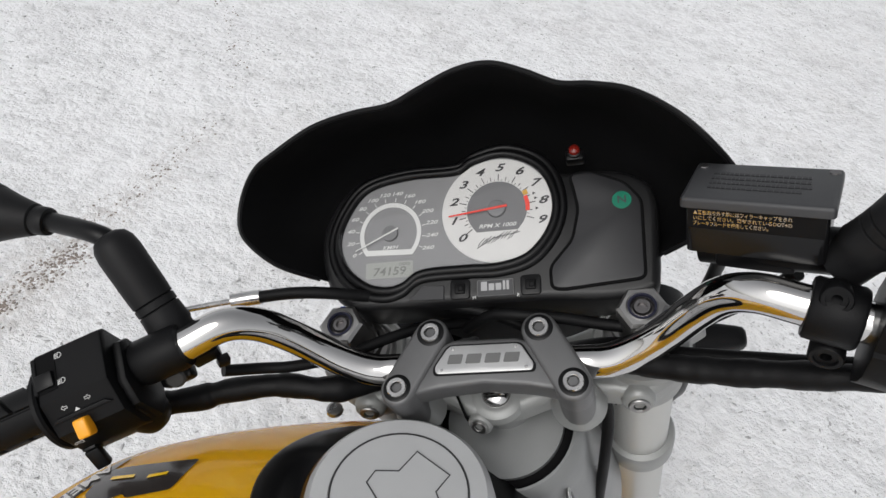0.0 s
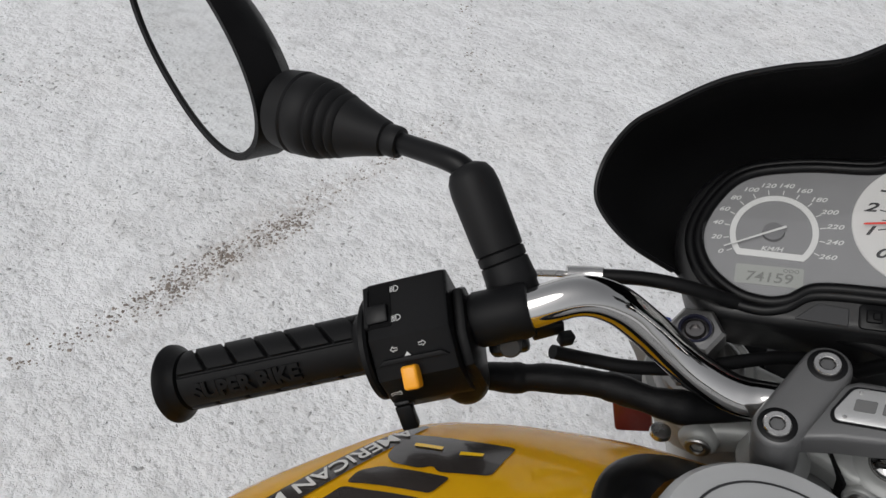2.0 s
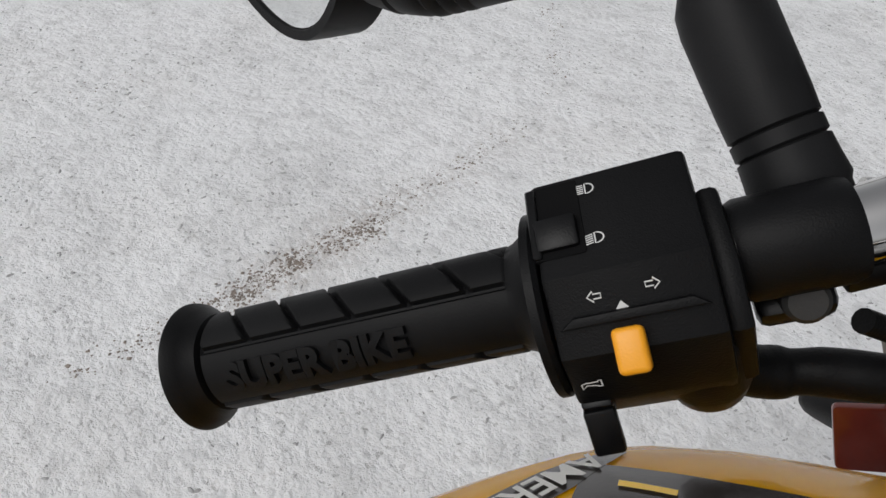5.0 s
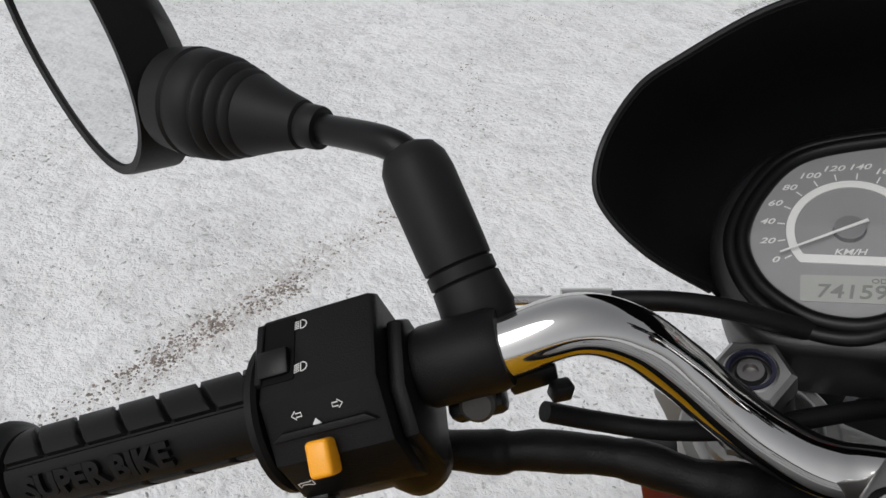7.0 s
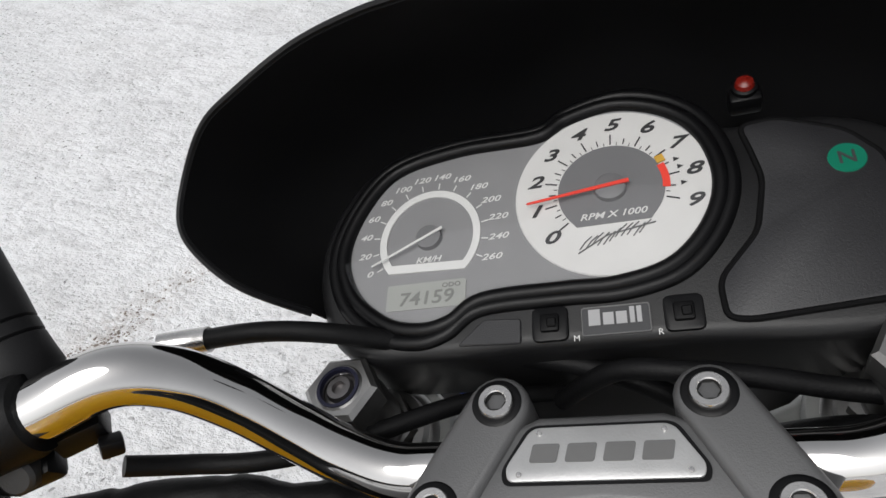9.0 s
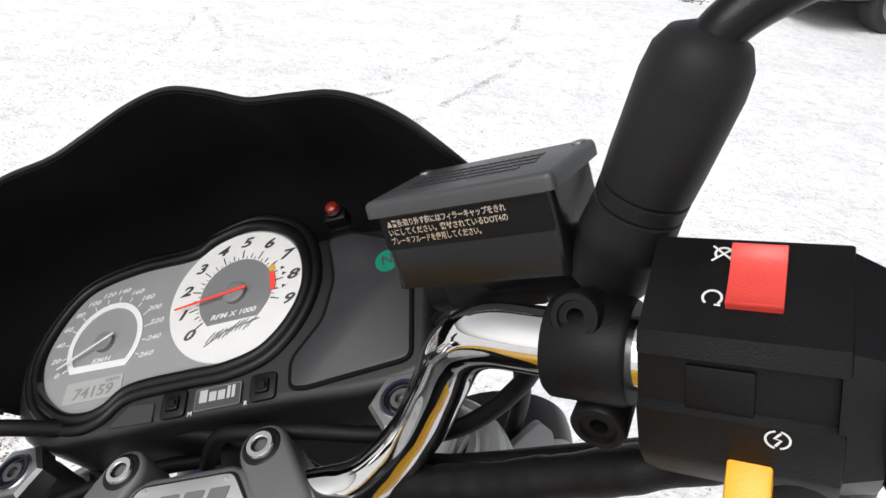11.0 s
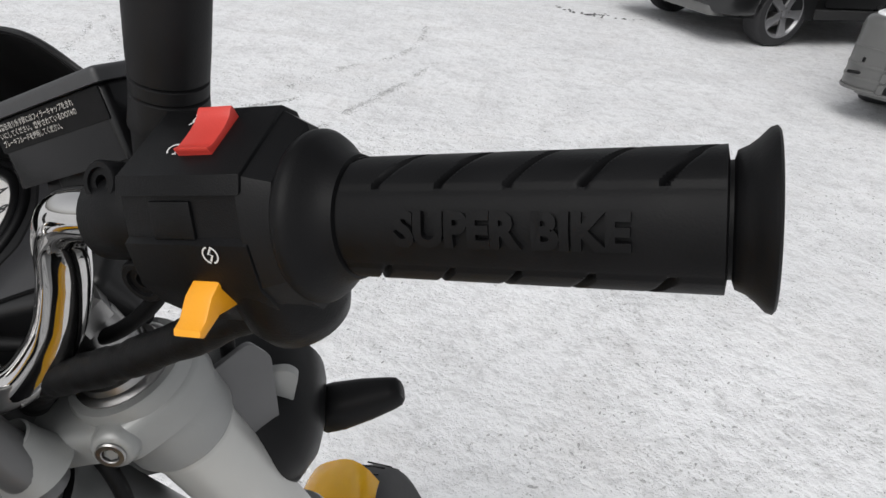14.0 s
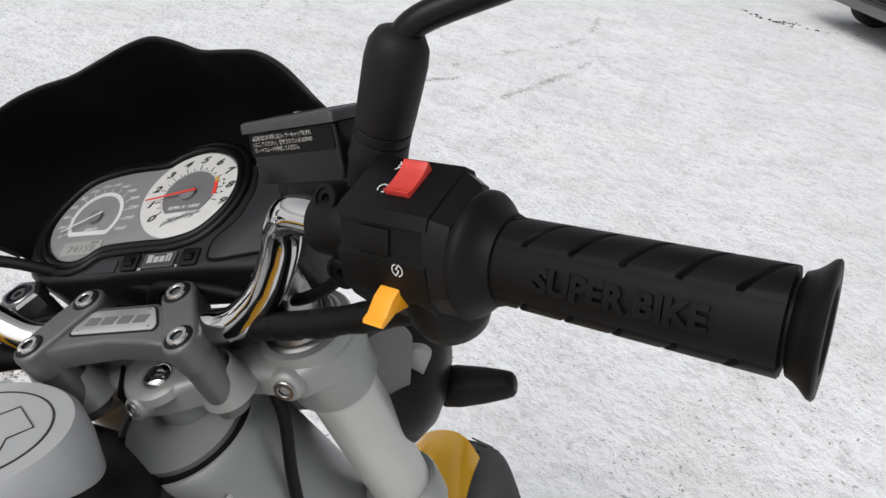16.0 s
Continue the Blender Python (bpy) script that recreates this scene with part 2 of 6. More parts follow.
def ring_flat(r0, r1, a0, a1, z, th=0.0003, n=48):
    """An arc band between two radii and two angles (degrees)."""
    bm = bmesh.new()
    rows = []
    for i in range(n + 1):
        a = radians(a0 + (a1 - a0) * i / n)
        c, s = math.cos(a), math.sin(a)
        rows.append([bm.verts.new((r * c, r * s, h)) for r, h in ((r0, z), (r0, z + th), (r1, z + th), (r1, z))])
    for a, b in zip(rows, rows[1:]):
        for j in range(4):
            bm.faces.new((a[j], a[(j + 1) % 4], b[(j + 1) % 4], b[j]))
    bm.faces.new(rows[0])
    bm.faces.new(rows[-1][::-1])
    return bm


def text_bm(body, size, shear=0.0, depth=0.0002, bold=0.0, xscale=1.0):
    """Built-in font, as a mesh centred on its origin."""
    cu = bpy.data.curves.new("lettering", "FONT")
    cu.body, cu.size, cu.shear, cu.extrude, cu.offset = body, size, shear, depth / 2, bold
    cu.align_x, cu.align_y, cu.resolution_u = "CENTER", "CENTER", 3
    ob = bpy.data.objects.new("lettering", cu)
    scene.collection.objects.link(ob)
    dg = bpy.context.evaluated_depsgraph_get()
    me = bpy.data.meshes.new_from_object(ob.evaluated_get(dg))
    bm = bmesh.new()
    bm.from_mesh(me)
    bpy.data.objects.remove(ob)
    bpy.data.curves.remove(cu)
    bpy.data.meshes.remove(me)
    bm.transform(Matrix.Diagonal((xscale, 1, 1, 1)))
    return bm


def bars(rows, w, h, gap, seed, depth=0.0003, fill=0.85):
    """Rows of plain bars that stand for small writing."""
    rnd = random.Random(seed)
    bm = bmesh.new()
    for r in range(rows):
        x = -w / 2
        y = (rows / 2 - r - 0.5) * (h + gap)
        end = w / 2 - rnd.random() * w * 0.2 * (r == rows - 1)
        while x < end - h:
            l = min(h * rnd.uniform(0.6, 1.3), end - x)
            b = block(l * fill, h * rnd.uniform(0.75, 1), depth, m=Matrix.Translation((x + l / 2, y, 0)))
            bm = join(bm, b)
            x += l
    return bm


def frame_at(o, x, y):
    """A pose with origin o, x axis along x and y axis near y."""
    x = Vector(x).normalized()
    z = x.cross(Vector(y)).normalized()
    y = z.cross(x)
    m = Matrix.Identity(4)
    for i, v in enumerate((x, y, z)):
        m.col[i][:3] = v
    m.col[3][:3] = o
    return m


def rounded(pts, r, n=4):
    """A polygon with its corners rounded."""
    out, k = [], len(pts)
    for i in range(k):
        a, b, c = Vector(pts[i - 1]), Vector(pts[i]), Vector(pts[(i + 1) % k])
        d1, d2 = (a - b), (c - b)
        t = min(r, d1.length * 0.45, d2.length * 0.45)
        s, e = b + d1.normalized() * t, b + d2.normalized() * t
        for j in range(n + 1):
            u = j / n
            out.append(tuple((1 - u) ** 2 * s + 2 * u * (1 - u) * b + u * u * e))
    return out


def arrow_path(pts, r, seg=8):
    return sweep([Vector(p) for p in pts], r, seg)

# ---- ground ----
def ground_mat():
    m = bpy.data.materials.new("packed_snow")
    m.use_nodes = True
    n, l = m.node_tree.nodes, m.node_tree.links
    b = n["Principled BSDF"]
    co = n.new("ShaderNodeTexCoord")

    def noise_(scale, detail, rough=0.6, stretch=None):
        t = n.new("ShaderNodeTexNoise")
        t.inputs["Scale"].default_value, t.inputs["Detail"].default_value, t.inputs["Roughness"].default_value = scale, detail, rough
        if stretch:
            mp = n.new("ShaderNodeMapping")
            mp.inputs["Rotation"].default_value[2] = stretch[0]
            mp.inputs["Scale"].default_value = (*stretch[1:], 1)
            l.new(co.outputs["Object"], mp.inputs["Vector"])
            l.new(mp.outputs[0], t.inputs["Vector"])
        else:
            l.new(co.outputs["Object"], t.inputs["Vector"])
        return t.outputs["Fac"]

    def ramp(src, lo, hi, a=0.0, z=1.0):
        r = n.new("ShaderNodeMapRange")
        r.inputs["From Min"].default_value, r.inputs["From Max"].default_value = lo, hi
        r.inputs["To Min"].default_value, r.inputs["To Max"].default_value = a, z
        l.new(src, r.inputs["Value"])
        return r.outputs[0]

    def mul(p, q, op="MULTIPLY"):
        k = n.new("ShaderNodeMath")
        k.operation = op
        for i, v in enumerate((p, q)):
            if isinstance(v, float):
                k.inputs[i].default_value = v
            else:
                l.new(v, k.inputs[i])
        return k.outputs[0]

    def blend(fac, a, z):
        k = n.new("ShaderNodeMix")
        k.data_type = "RGBA"
        l.new(fac, k.inputs["Factor"])
        for i, v in (("A", a), ("B", z)):
            if isinstance(v, tuple):
                k.inputs[i].default_value = (*v, 1)
            else:
                l.new(v, k.inputs[i])
        return k.outputs["Result"]

    patch = noise_(0.9, 5)
    mid = noise_(3.2, 6, 0.65)
    clot = noise_(14.0, 5, 0.62)
    lump = noise_(42.0, 4, 0.62)
    chip = noise_(75.0, 3, 0.55)
    grain = noise_(170.0, 4, 0.7)
    base = blend(ramp(patch, 0.35, 0.7), (0.87, 0.875, 0.89), (0.79, 0.795, 0.81))
    base = blend(mul(ramp(mid, 0.46, 0.66), 0.34), base, (0.60, 0.60, 0.61))
    base = blend(mul(ramp(clot, 0.50, 0.68), 0.42), base, (0.50, 0.50, 0.505))
    thick = ramp(mid, 0.42, 0.60, 0.05, 1.0)
    base = blend(mul(mul(ramp(lump, 0.56, 0.68), thick), 0.34), base, (0.40, 0.40, 0.405))
    base = blend(mul(mul(ramp(chip, 0.615, 0.66), thick), 0.62), base, (0.30, 0.298, 0.295))
    base = blend(mul(ramp(grain, 0.50, 0.75), 0.07), base, (0.45, 0.448, 0.45))
    # brown slush smeared along the line of grit
    sp = n.new("ShaderNodeSeparateXYZ")
    l.new(co.outputs["Object"], sp.inputs[0])
    off = mul(mul(sp.outputs["X"], mul(sp.outputs["Y"], -0.115), "ADD"), 1.19, "ADD")
    off = mul(off, ramp(mid, 0.3, 0.7, -0.05, 0.05), "ADD")
    band = ramp(mul(off, 0.0, "ABSOLUTE"), 0.015, 0.12, 1.0, 0.0)
    band = mul(band, mul(ramp(sp.outputs["Y"], 0.35, 0.65), ramp(sp.outputs["Y"], 1.0, 1.9, 1.0, 0.0)))
    base = blend(mul(mul(band, ramp(lump, 0.40, 0.58)), 0.42), base, (0.36, 0.31, 0.275))
    base = blend(mul(ramp(noise_(2.1, 4), 0.5, 0.7), 0.10), base, (0.56, 0.50, 0.45))
    l.new(base, b.inputs["Base Color"])
    b.inputs["Roughness"].default_value = 0.75
    b.inputs["Specular IOR Level"].default_value = 0.25
    h = mul(mul(mul(grain, 0.08), mul(ramp(lump, 0.30, 0.62), 0.40), "ADD"), mul(ramp(clot, 0.30, 0.66), 0.8), "ADD")
    h = mul(h, mul(ramp(chip, 0.58, 0.66), -0.22), "ADD")
    bp = n.new("ShaderNodeBump")
    bp.inputs["Strength"].default_value, bp.inputs["Distance"].default_value = 0.55, 0.016
    l.new(h, bp.inputs["Height"])
    l.new(bp.outputs[0], b.inputs["Normal"])
    return m


def graded(edge, fine, far):
    """Grid lines: fine steps near, growing steps outwards."""
    out, x, st = [0.0], 0.0, fine
    while x < far:
        if x > edge:
            st *= 1.35
        x += st
        out.append(x)
    return [-v for v in out[:0:-1]] + out


def build_ground():
    xs = graded(4.5, 0.05, 900.0)
    bm = bmesh.new()
    rows = []
    for y in xs:
        row = []
        for x in xs:
            yy = y + 2.5
            h = 0.0
            if abs(x) < 14 and abs(y) < 14:
                h = 0.012 * noise.noise((x * 1.1, yy * 1.1, 3.0)) + 0.006 * noise.noise((x * 4.0, yy * 4.0, 7.0)) + 0.003 * noise.noise((x * 11, yy * 11, 1.0))
            row.append(bm.verts.new((x, yy, h)))
        rows.append(row)
    for a, b in zip(rows, rows[1:]):
        for j in range(len(a) - 1):
            bm.faces.new((a[j], a[j + 1], b[j + 1], b[j]))
    g = part("ground", bm, ground_mat(), None, "trampled snow and ice over a wide yard, with grey grit", angle=180)
    tagged(g, category="ground", kind="structure")


build_ground()


def crumbs(name, lines, count, size, material, label, seed, spread):
    """Loose grit strewn along lines on the ground, as one object."""
    rnd = random.Random(seed)
    vs, fs = [], []
    for line, share in lines:
        p = smooth_path([(*q, 0) for q in line], 10)
        for _ in range(int(count * share)):
            i = rnd.randrange(len(p) - 1)
            q = p[i].lerp(p[i + 1], rnd.random())
            x, y = q.x + rnd.gauss(0, spread), q.y + rnd.gauss(0, spread)
            if noise.noise((x * 5.0, y * 5.0, seed * 3.7)) < rnd.uniform(-0.35, 0.25):
                continue
            s = size * min(1.9, rnd.lognormvariate(0, 0.5))
            h = 0.012 * noise.noise((x * 1.1, y * 1.1, 3.0)) + 0.006 * noise.noise((x * 4.0, y * 4.0, 7.0)) + 0.003 * noise.noise((x * 11, y * 11, 1.0))
            k = len(vs)
            a = rnd.random() * 6.28
            for j in range(4):
                w = a + j * 1.57 + rnd.uniform(-0.4, 0.4)
                rr = s * rnd.uniform(0.6, 1.2)
                vs.append((x + rr * math.cos(w), y + rr * math.sin(w), h - 0.001))
            vs.append((x + rnd.uniform(-0.3, 0.3) * s, y + rnd.uniform(-0.3, 0.3) * s, h + s * rnd.uniform(0.15, 0.45)))
            fs += [(k, k + 1, k + 4), (k + 1, k + 2, k + 4), (k + 2, k + 3, k + 4), (k + 3, k, k + 4)]
    me = bpy.data.meshes.new(name)
    me.from_pydata(vs, [], fs)
    me.materials.append(material)
    return tagged(new(name, me), label, "grit", kind="stuff")


def flakes(count, seed):
    """Thin broken ice flakes lying in patches over the yard near the motorcycle, as one object."""
    rnd = random.Random(seed)
    vs, fs = [], []
    while len(fs) < count * 6:
        x, y = rnd.uniform(-3.4, 3.0), rnd.uniform(-0.6, 4.6)
        if noise.noise((x * 1.7, y * 1.7, 11.0)) + 0.6 * noise.noise((x * 5, y * 5, 5.0)) < rnd.uniform(-0.3, 0.55):
            continue
        h = 0.012 * noise.noise((x * 1.1, y * 1.1, 3.0)) + 0.006 * noise.noise((x * 4.0, y * 4.0, 7.0)) + 0.003 * noise.noise((x * 11, y * 11, 1.0))
        s = 0.0042 * min(2.4, rnd.lognormvariate(0, 0.55))
        a, k = rnd.gauss(0.5, 0.9), len(vs)
        for j in range(6):
            w = j * 1.047 + rnd.uniform(-0.3, 0.3)
            u, v = s * rnd.uniform(0.7, 1.3) * math.cos(w), 0.5 * s * rnd.uniform(0.6, 1.2) * math.sin(w)
            vs.append((x + u * math.cos(a) - v * math.sin(a), y + u * math.sin(a) + v * math.cos(a), h - 0.0006))
        vs.append((x + 0.3 * s * rnd.uniform(-1, 1), y + 0.3 * s * rnd.uniform(-1, 1), h + 0.0012 + 0.22 * s))
        fs += [(k + j, k + (j + 1) % 6, k + 6) for j in range(6)]
    me = bpy.data.meshes.new("ice_flakes")
    me.from_pydata(vs, [], fs)
    me.materials.append(M_FLAKE)
    return tagged(new("ice_flakes", me), "small grey ice flakes scattered in patches over snow", "ice", kind="stuff")


# ---- motorcycle: poses of the steered front end, the dials and the body ----
HM = frame_at((0.03232, 0.30113, 1.09965), (0.9157, 0.1669, 0.36557), (-0.25244, 0.9467, 0.2001))
PM = frame_at((0.030, 0.299, 1.102), (0.9296, -0.3226, 0.1784), (0.3253, 0.9455, 0.0147))
bike = tagged(empty("motorcycle", pose(0.05, 0.1, 0)), "yellow and grey naked motorcycle with chrome handlebar, leaning on stand", "motorcycle")


def hpart(name, bm, material, parent=None, label="", **kw):
    """A part that turns with the handlebar."""
    return part(name, bm, material, parent or bike, label, HM, **kw)


# ---- handlebar ----
BAR_R = 0.0112
half_bar = [(0.0, 0, -0.0175), (0.058, 0, -0.0165), (0.080, -0.001, -0.0125), (0.098, 0.002, -0.002), (0.113, 0.006, 0.012), (0.128, 0.009, 0.032),
            (0.142, 0.008, 0.052), (0.158, 0.002, 0.0645)]
# axis frames along the straight bar ends; x runs to the rider's right in both
R_END = frame_at((0.2298, -0.0278, 0.0668), (0.921, -0.389, 0.0020), (0.388, 0.920, -0.0500))
L_END = frame_at((-0.2329, -0.0330, 0.0662), (0.921, 0.389, 0.0040), (-0.388, 0.920, -0.03))
right_bar = [(x + d, y, z) for (x, y, z), d in zip(half_bar, (0, 0.001, 0.003, 0.0045, 0.0055, 0.0055, 0.0045, 0.003))] + [tuple(R_END @ Vector((x, 0, 0))) for x in (-0.052, -0.015, 0.075, 0.165)]
left_bar = [(-x, y, z) for x, y, z in half_bar] + [tuple(L_END @ Vector((-x, 0, 0))) for x in (-0.055, -0.015, 0.075, 0.160)]
bar_pts = left_bar[:0:-1] + right_bar
handlebar = hpart("handlebar", sweep(smooth_path(bar_pts, 10), BAR_R, 28), M_CHROME, None, "polished chrome handlebar tube with double bends")
SR, SL = HM @ R_END, HM @ L_END


def grip(side):
    """Rubber grip with bell flange, diagonal grooves and a raised lettering panel."""
    S = SR if side > 0 else SL
    sgn = 1 if side > 0 else -1
    bm = bmesh.new()
    rings, seg = [], 120
    if side > 0:
        s0, s1, e1 = 0.0565, 0.1600, 0.1715
        prof = [(0.0385, 0.0185), (0.0387, 0.0255), (0.0396, 0.0268), (0.0414, 0.0277), (0.0434, 0.0277), (0.0456, 0.0262), (0.0478, 0.0240), (0.0502, 0.0218), (0.0528, 0.0202), (0.0554, 0.0194), (0.0558, 0.0178), (0.0563, 0.0178)]
    else:
        s0, s1, e1 = 0.0385, 0.1470, 0.1602
        prof = [(0.026, 0.0185), (0.0265, 0.0232), (0.0280, 0.0238), (0.0300, 0.0225), (0.0325, 0.0195), (0.0355, 0.0175), (0.0378, 0.0166)]
    n = 150
    for i in range(n + 1):
        prof.append((s0 + (s1 - s0) * i / n, None))
    f = (e1 - s1) / 0.0165
    prof += [(s1 + dx * f, r) for dx, r in ((0.0008, 0.0152), (0.0022, 0.0152), (0.0032, 0.0176), (0.0070, 0.0188), (0.0100, 0.0205), (0.0135, 0.0230), (0.0155, 0.0234), (0.0165, 0.0226), (0.0165, 0.0150), (0.0140, 0.0140), (0.0140, 0.0001))]
    for x, r in prof:
        ring = []
        for j in range(seg):
            a = 2 * math.pi * j / seg
            # a = 0 faces the rider's side (-y), a = 90 degrees faces up
            rr = r
            if r is None:
                rr = (0.0186 if side > 0 else 0.0170) + 0.0006 * (x - s0) / 0.105
                face = math.cos(a - radians(28))
                if face < 0.77:
                    u = (x - s0 - 0.0015 + -1 * (((a - radians(28) + math.pi) % (2 * math.pi)) - math.pi) * 0.0125) / 0.0195
                    f = u - math.floor(u)
                    if f < 0.12:
                        rr -= 0.0025 * math.sin(math.pi * f / 0.12) ** 0.5
                elif face < 0.82:
                    rr -= 0.0005 if side > 0 else 0.0017
                else:
                    rr -= 0.0004
            ring.append(bm.verts.new((sgn * x, -rr * math.cos(a), rr * math.sin(a))))
        rings.append(ring)
    for a, b in zip(rings, rings[1:]):
        for j in range(seg):
            bm.faces.new((a[j], a[(j + 1) % seg], b[(j + 1) % seg], b[j]))
    bm.faces.new(rings[-1])
    g = part("grip", bm, M_RUBBER, bike, "black moulded rubber grip with diagonal grooves and a bell flange", S, angle=50)
    tx = text_bm("SUPER BIKE", 0.0122, 0.0, 0.0012, 0.0006, 1.0)
    bmesh.ops.subdivide_edges(tx, edges=[e for e in tx.edges if e.calc_length() > 0.003], cuts=2)
    mid = sgn * (s0 + s1) / 2 + (-0.0010 if side > 0 else -0.012)
    lift = radians(30 if side > 0 else 28)
    w = max(v.co.x for v in tx.verts) * 2
    for v in tx.verts:
        a = lift + v.co.y / (0.0190 if side > 0 else 0.0166)
        rr = (0.0190 if side > 0 else 0.0174) + (0.0015 if v.co.z > 0 else -0.0014)
        v.co = Vector((mid + v.co.x * (0.0635 if side > 0 else 0.067) / w, -rr * math.cos(a), rr * math.sin(a)))
    part("lettering", tx, M_RUBBER, g, "raised rubber letters", S)
    return g


grip(-1)
grip(1)


def housing_section(pts, xa, xb, S, name, label, material=M_PLASTIC, parent=None, bevel=0.0018):
    """A casing: a (y, z) section drawn along the bar axis."""
    m = Matrix(((0, 0, 1, 0), (1, 0, 0, 0), (0, 1, 0, 0), (0, 0, 0, 1)))
    bm = prism(pts, xa, xb, bevel, 2, m, both=True)
    return part(name, bm, material, parent or bike, label, S, angle=30)


def rocker(profile, width, m):
    """A rocker: a (y, z) profile on a face, drawn across the width."""
    turn = Matrix(((0, 0, 1, 0), (1, 0, 0, 0), (0, 1, 0, 0), (0, 0, 0, 1)))
    pts = [(p.x, p.y) for p in smooth_path([(y, z, 0) for y, z in profile], 4)]
    pts = pts + [(profile[-1][0], -0.003), (profile[0][0], -0.003)]
    return prism(pts, -width / 2, width / 2, 0.0009, 2, m @ turn, both=True)


def icon(kind, s):
    """Small printed symbols, as thin raised strokes."""
    r = s * 0.06
    if kind == "arrow_right" or kind == "arrow_left":
        p = [(-1, -0.35), (0.1, -0.35), (0.1, -0.8), (1, 0), (0.1, 0.8), (0.1, 0.35), (-1, 0.35)]
        if kind == "arrow_left":
            p = [(-x, y) for x, y in p]
        return sweep([Vector((x * s * 0.5, y * s * 0.5, 0)) for x, y in p], r, 6, True)
    if kind == "beam" or kind == "low_beam":
        d = [(0, -0.5)] + [(0.1 + 0.6 * math.cos(a), 0.5 * math.sin(a)) for a in [radians(-80 + 20 * i) for i in range(9)]] + [(0, 0.5)]
        bm = sweep([Vector((x * s, y * s, 0)) for x, y in d], r, 6, True)
        for i in range(5):
            y = (-0.4 + 0.2 * i) * s
            bm = join(bm, arrow_path([(-0.75 * s, y - (0.12 * s if kind == "low_beam" else 0), 0), (-0.15 * s, y, 0)], r * 0.9, 6))
        return bm
    if kind == "horn":
        p = [(-0.9, 0.1), (-0.5, 0.2), (0.5, 0.2), (0.5, 0.35), (0.75, 0.35), (0.75, -0.35), (0.5, -0.35), (0.2, -0.2), (-0.5, -0.1), (-0.9, -0.5)]
        return sweep([Vector((x * s * 0.8, y * s * 0.9, 0)) for x, y in p], r, 6, True)
    if kind == "run":
        bm = ring_flat(s * 0.38, s * 0.5, -50, 230, 0)
        return join(bm, arrow_path([(s * 0.12, -s * 0.42, 0), (s * 0.42, -s * 0.42, 0)], r, 6))
    if kind == "stop":
        bm = ring_flat(s * 0.34, s * 0.46, -50, 230, 0)
        bm = join(bm, arrow_path([(-s * 0.55, -s * 0.5, 0), (s * 0.55, s * 0.5, 0)], r, 6))
        return join(bm, arrow_path([(-s * 0.55, s * 0.5, 0), (s * 0.55, -s * 0.5, 0)], r, 6))
    if kind == "start":
        bm = ring_flat(s * 0.41, s * 0.5, -78, 78, 0)
        bm = join(bm, ring_flat(s * 0.41, s * 0.5, 102, 258, 0))
        return join(bm, arrow_path([(0.1 * s, 0.35 * s, 0), (-0.12 * s, 0.05 * s, 0), (0.12 * s, -0.02 * s, 0), (-0.08 * s, -0.35 * s, 0)], r, 6))


def icon_mesh(kind, s, tint, parent, m, S):
    part("printed_symbol", icon(kind, s), tint, parent, "", S @ m @ Matrix.Diagonal((1, 1, 0.25, 1)))


def face_frame(x, p0, p1, u):
    """On a casing's face between two (y, z) section points: at x, a share u from p0 to p1; x right, y up the face."""
    a, b = Vector((0, *p0)), Vector((0, *p1))
    return frame_at((x, *(a.lerp(b, u))[1:]), (1, 0, 0), b - a)


# ---- left switchgear ----
SLB = SL @ Matrix.Translation((0.001, -0.0042, -0.0008))
secL = [(-0.0290, -0.012), (-0.0275, 0.008), (-0.0125, 0.0245), (0.0190, 0.0308), (0.0230, 0.026), (0.0250, -0.004), (0.020, -0.024), (0.0, -0.034), (-0.020, -0.033)]
swL = housing_section(secL, -0.0265, 0.0180, SLB, "switch_housing", "black plastic left switch housing with lamp, turn signal and horn controls")
part("collar", lathe([(0.0190, -0.0265), (0.0270, -0.0270), (0.0285, -0.0285), (0.0285, -0.0310), (0.0240, -0.0315)], 36, pose(0, 0, 0, 0, 90, 0) ), M_PLASTIC, swL, "", SLB)
part("clamp_half", prism([(-0.022, -0.024), (-0.0235, 0.002), (-0.012, 0.0155), (0.013, 0.020), (0.020, 0.012), (0.021, -0.012), (0.009, -0.026), (-0.010, -0.029)], 0.0180, 0.0245, 0.002, 2, Matrix(((0, 0, 1, 0), (1, 0, 0, 0), (0, 1, 0, 0), (0, 0, 0, 1))), both=True), M_PLASTIC, swL, "", SLB)
fT = lambda x, u: face_frame(x, (-0.0125, 0.0245), (0.0190, 0.0308), u)
part("switch_well", prism(rounded([(-0.0075, -0.0125), (0.0075, -0.0125), (0.0075, 0.0125), (-0.0075, 0.0125)], 0.0012), -0.001, 0.0004, 0.0002, 1, fT(-0.0200, 0.58)), M_VISOR, swL, "dark recess of the lamp switch", SLB)
part("dip_switch", join(block(0.0120, 0.0100, 0.0042, 0.0012, 2, fT(-0.0200, 0.42) @ pose(0, 0, 0.0008, 10, 0, 0)), block(0.0030, 0.0240, 0.0016, 0.0005, 1, fT(-0.0262, 0.58) @ pose(0, 0, 0.0006))), M_SATIN, swL, "black sliding lamp switch", SLB)
icon_mesh("beam", 0.0034, M_PRINT, swL, fT(-0.0103, 0.84) @ pose(0, 0, 0.0003), SLB)
icon_mesh("low_beam", 0.0034, M_PRINT, swL, fT(-0.0099, 0.31) @ pose(0, 0, 0.0003), SLB)
fB = lambda x, u: face_frame(x, (-0.0275, 0.008), (-0.0125, 0.0245), u)
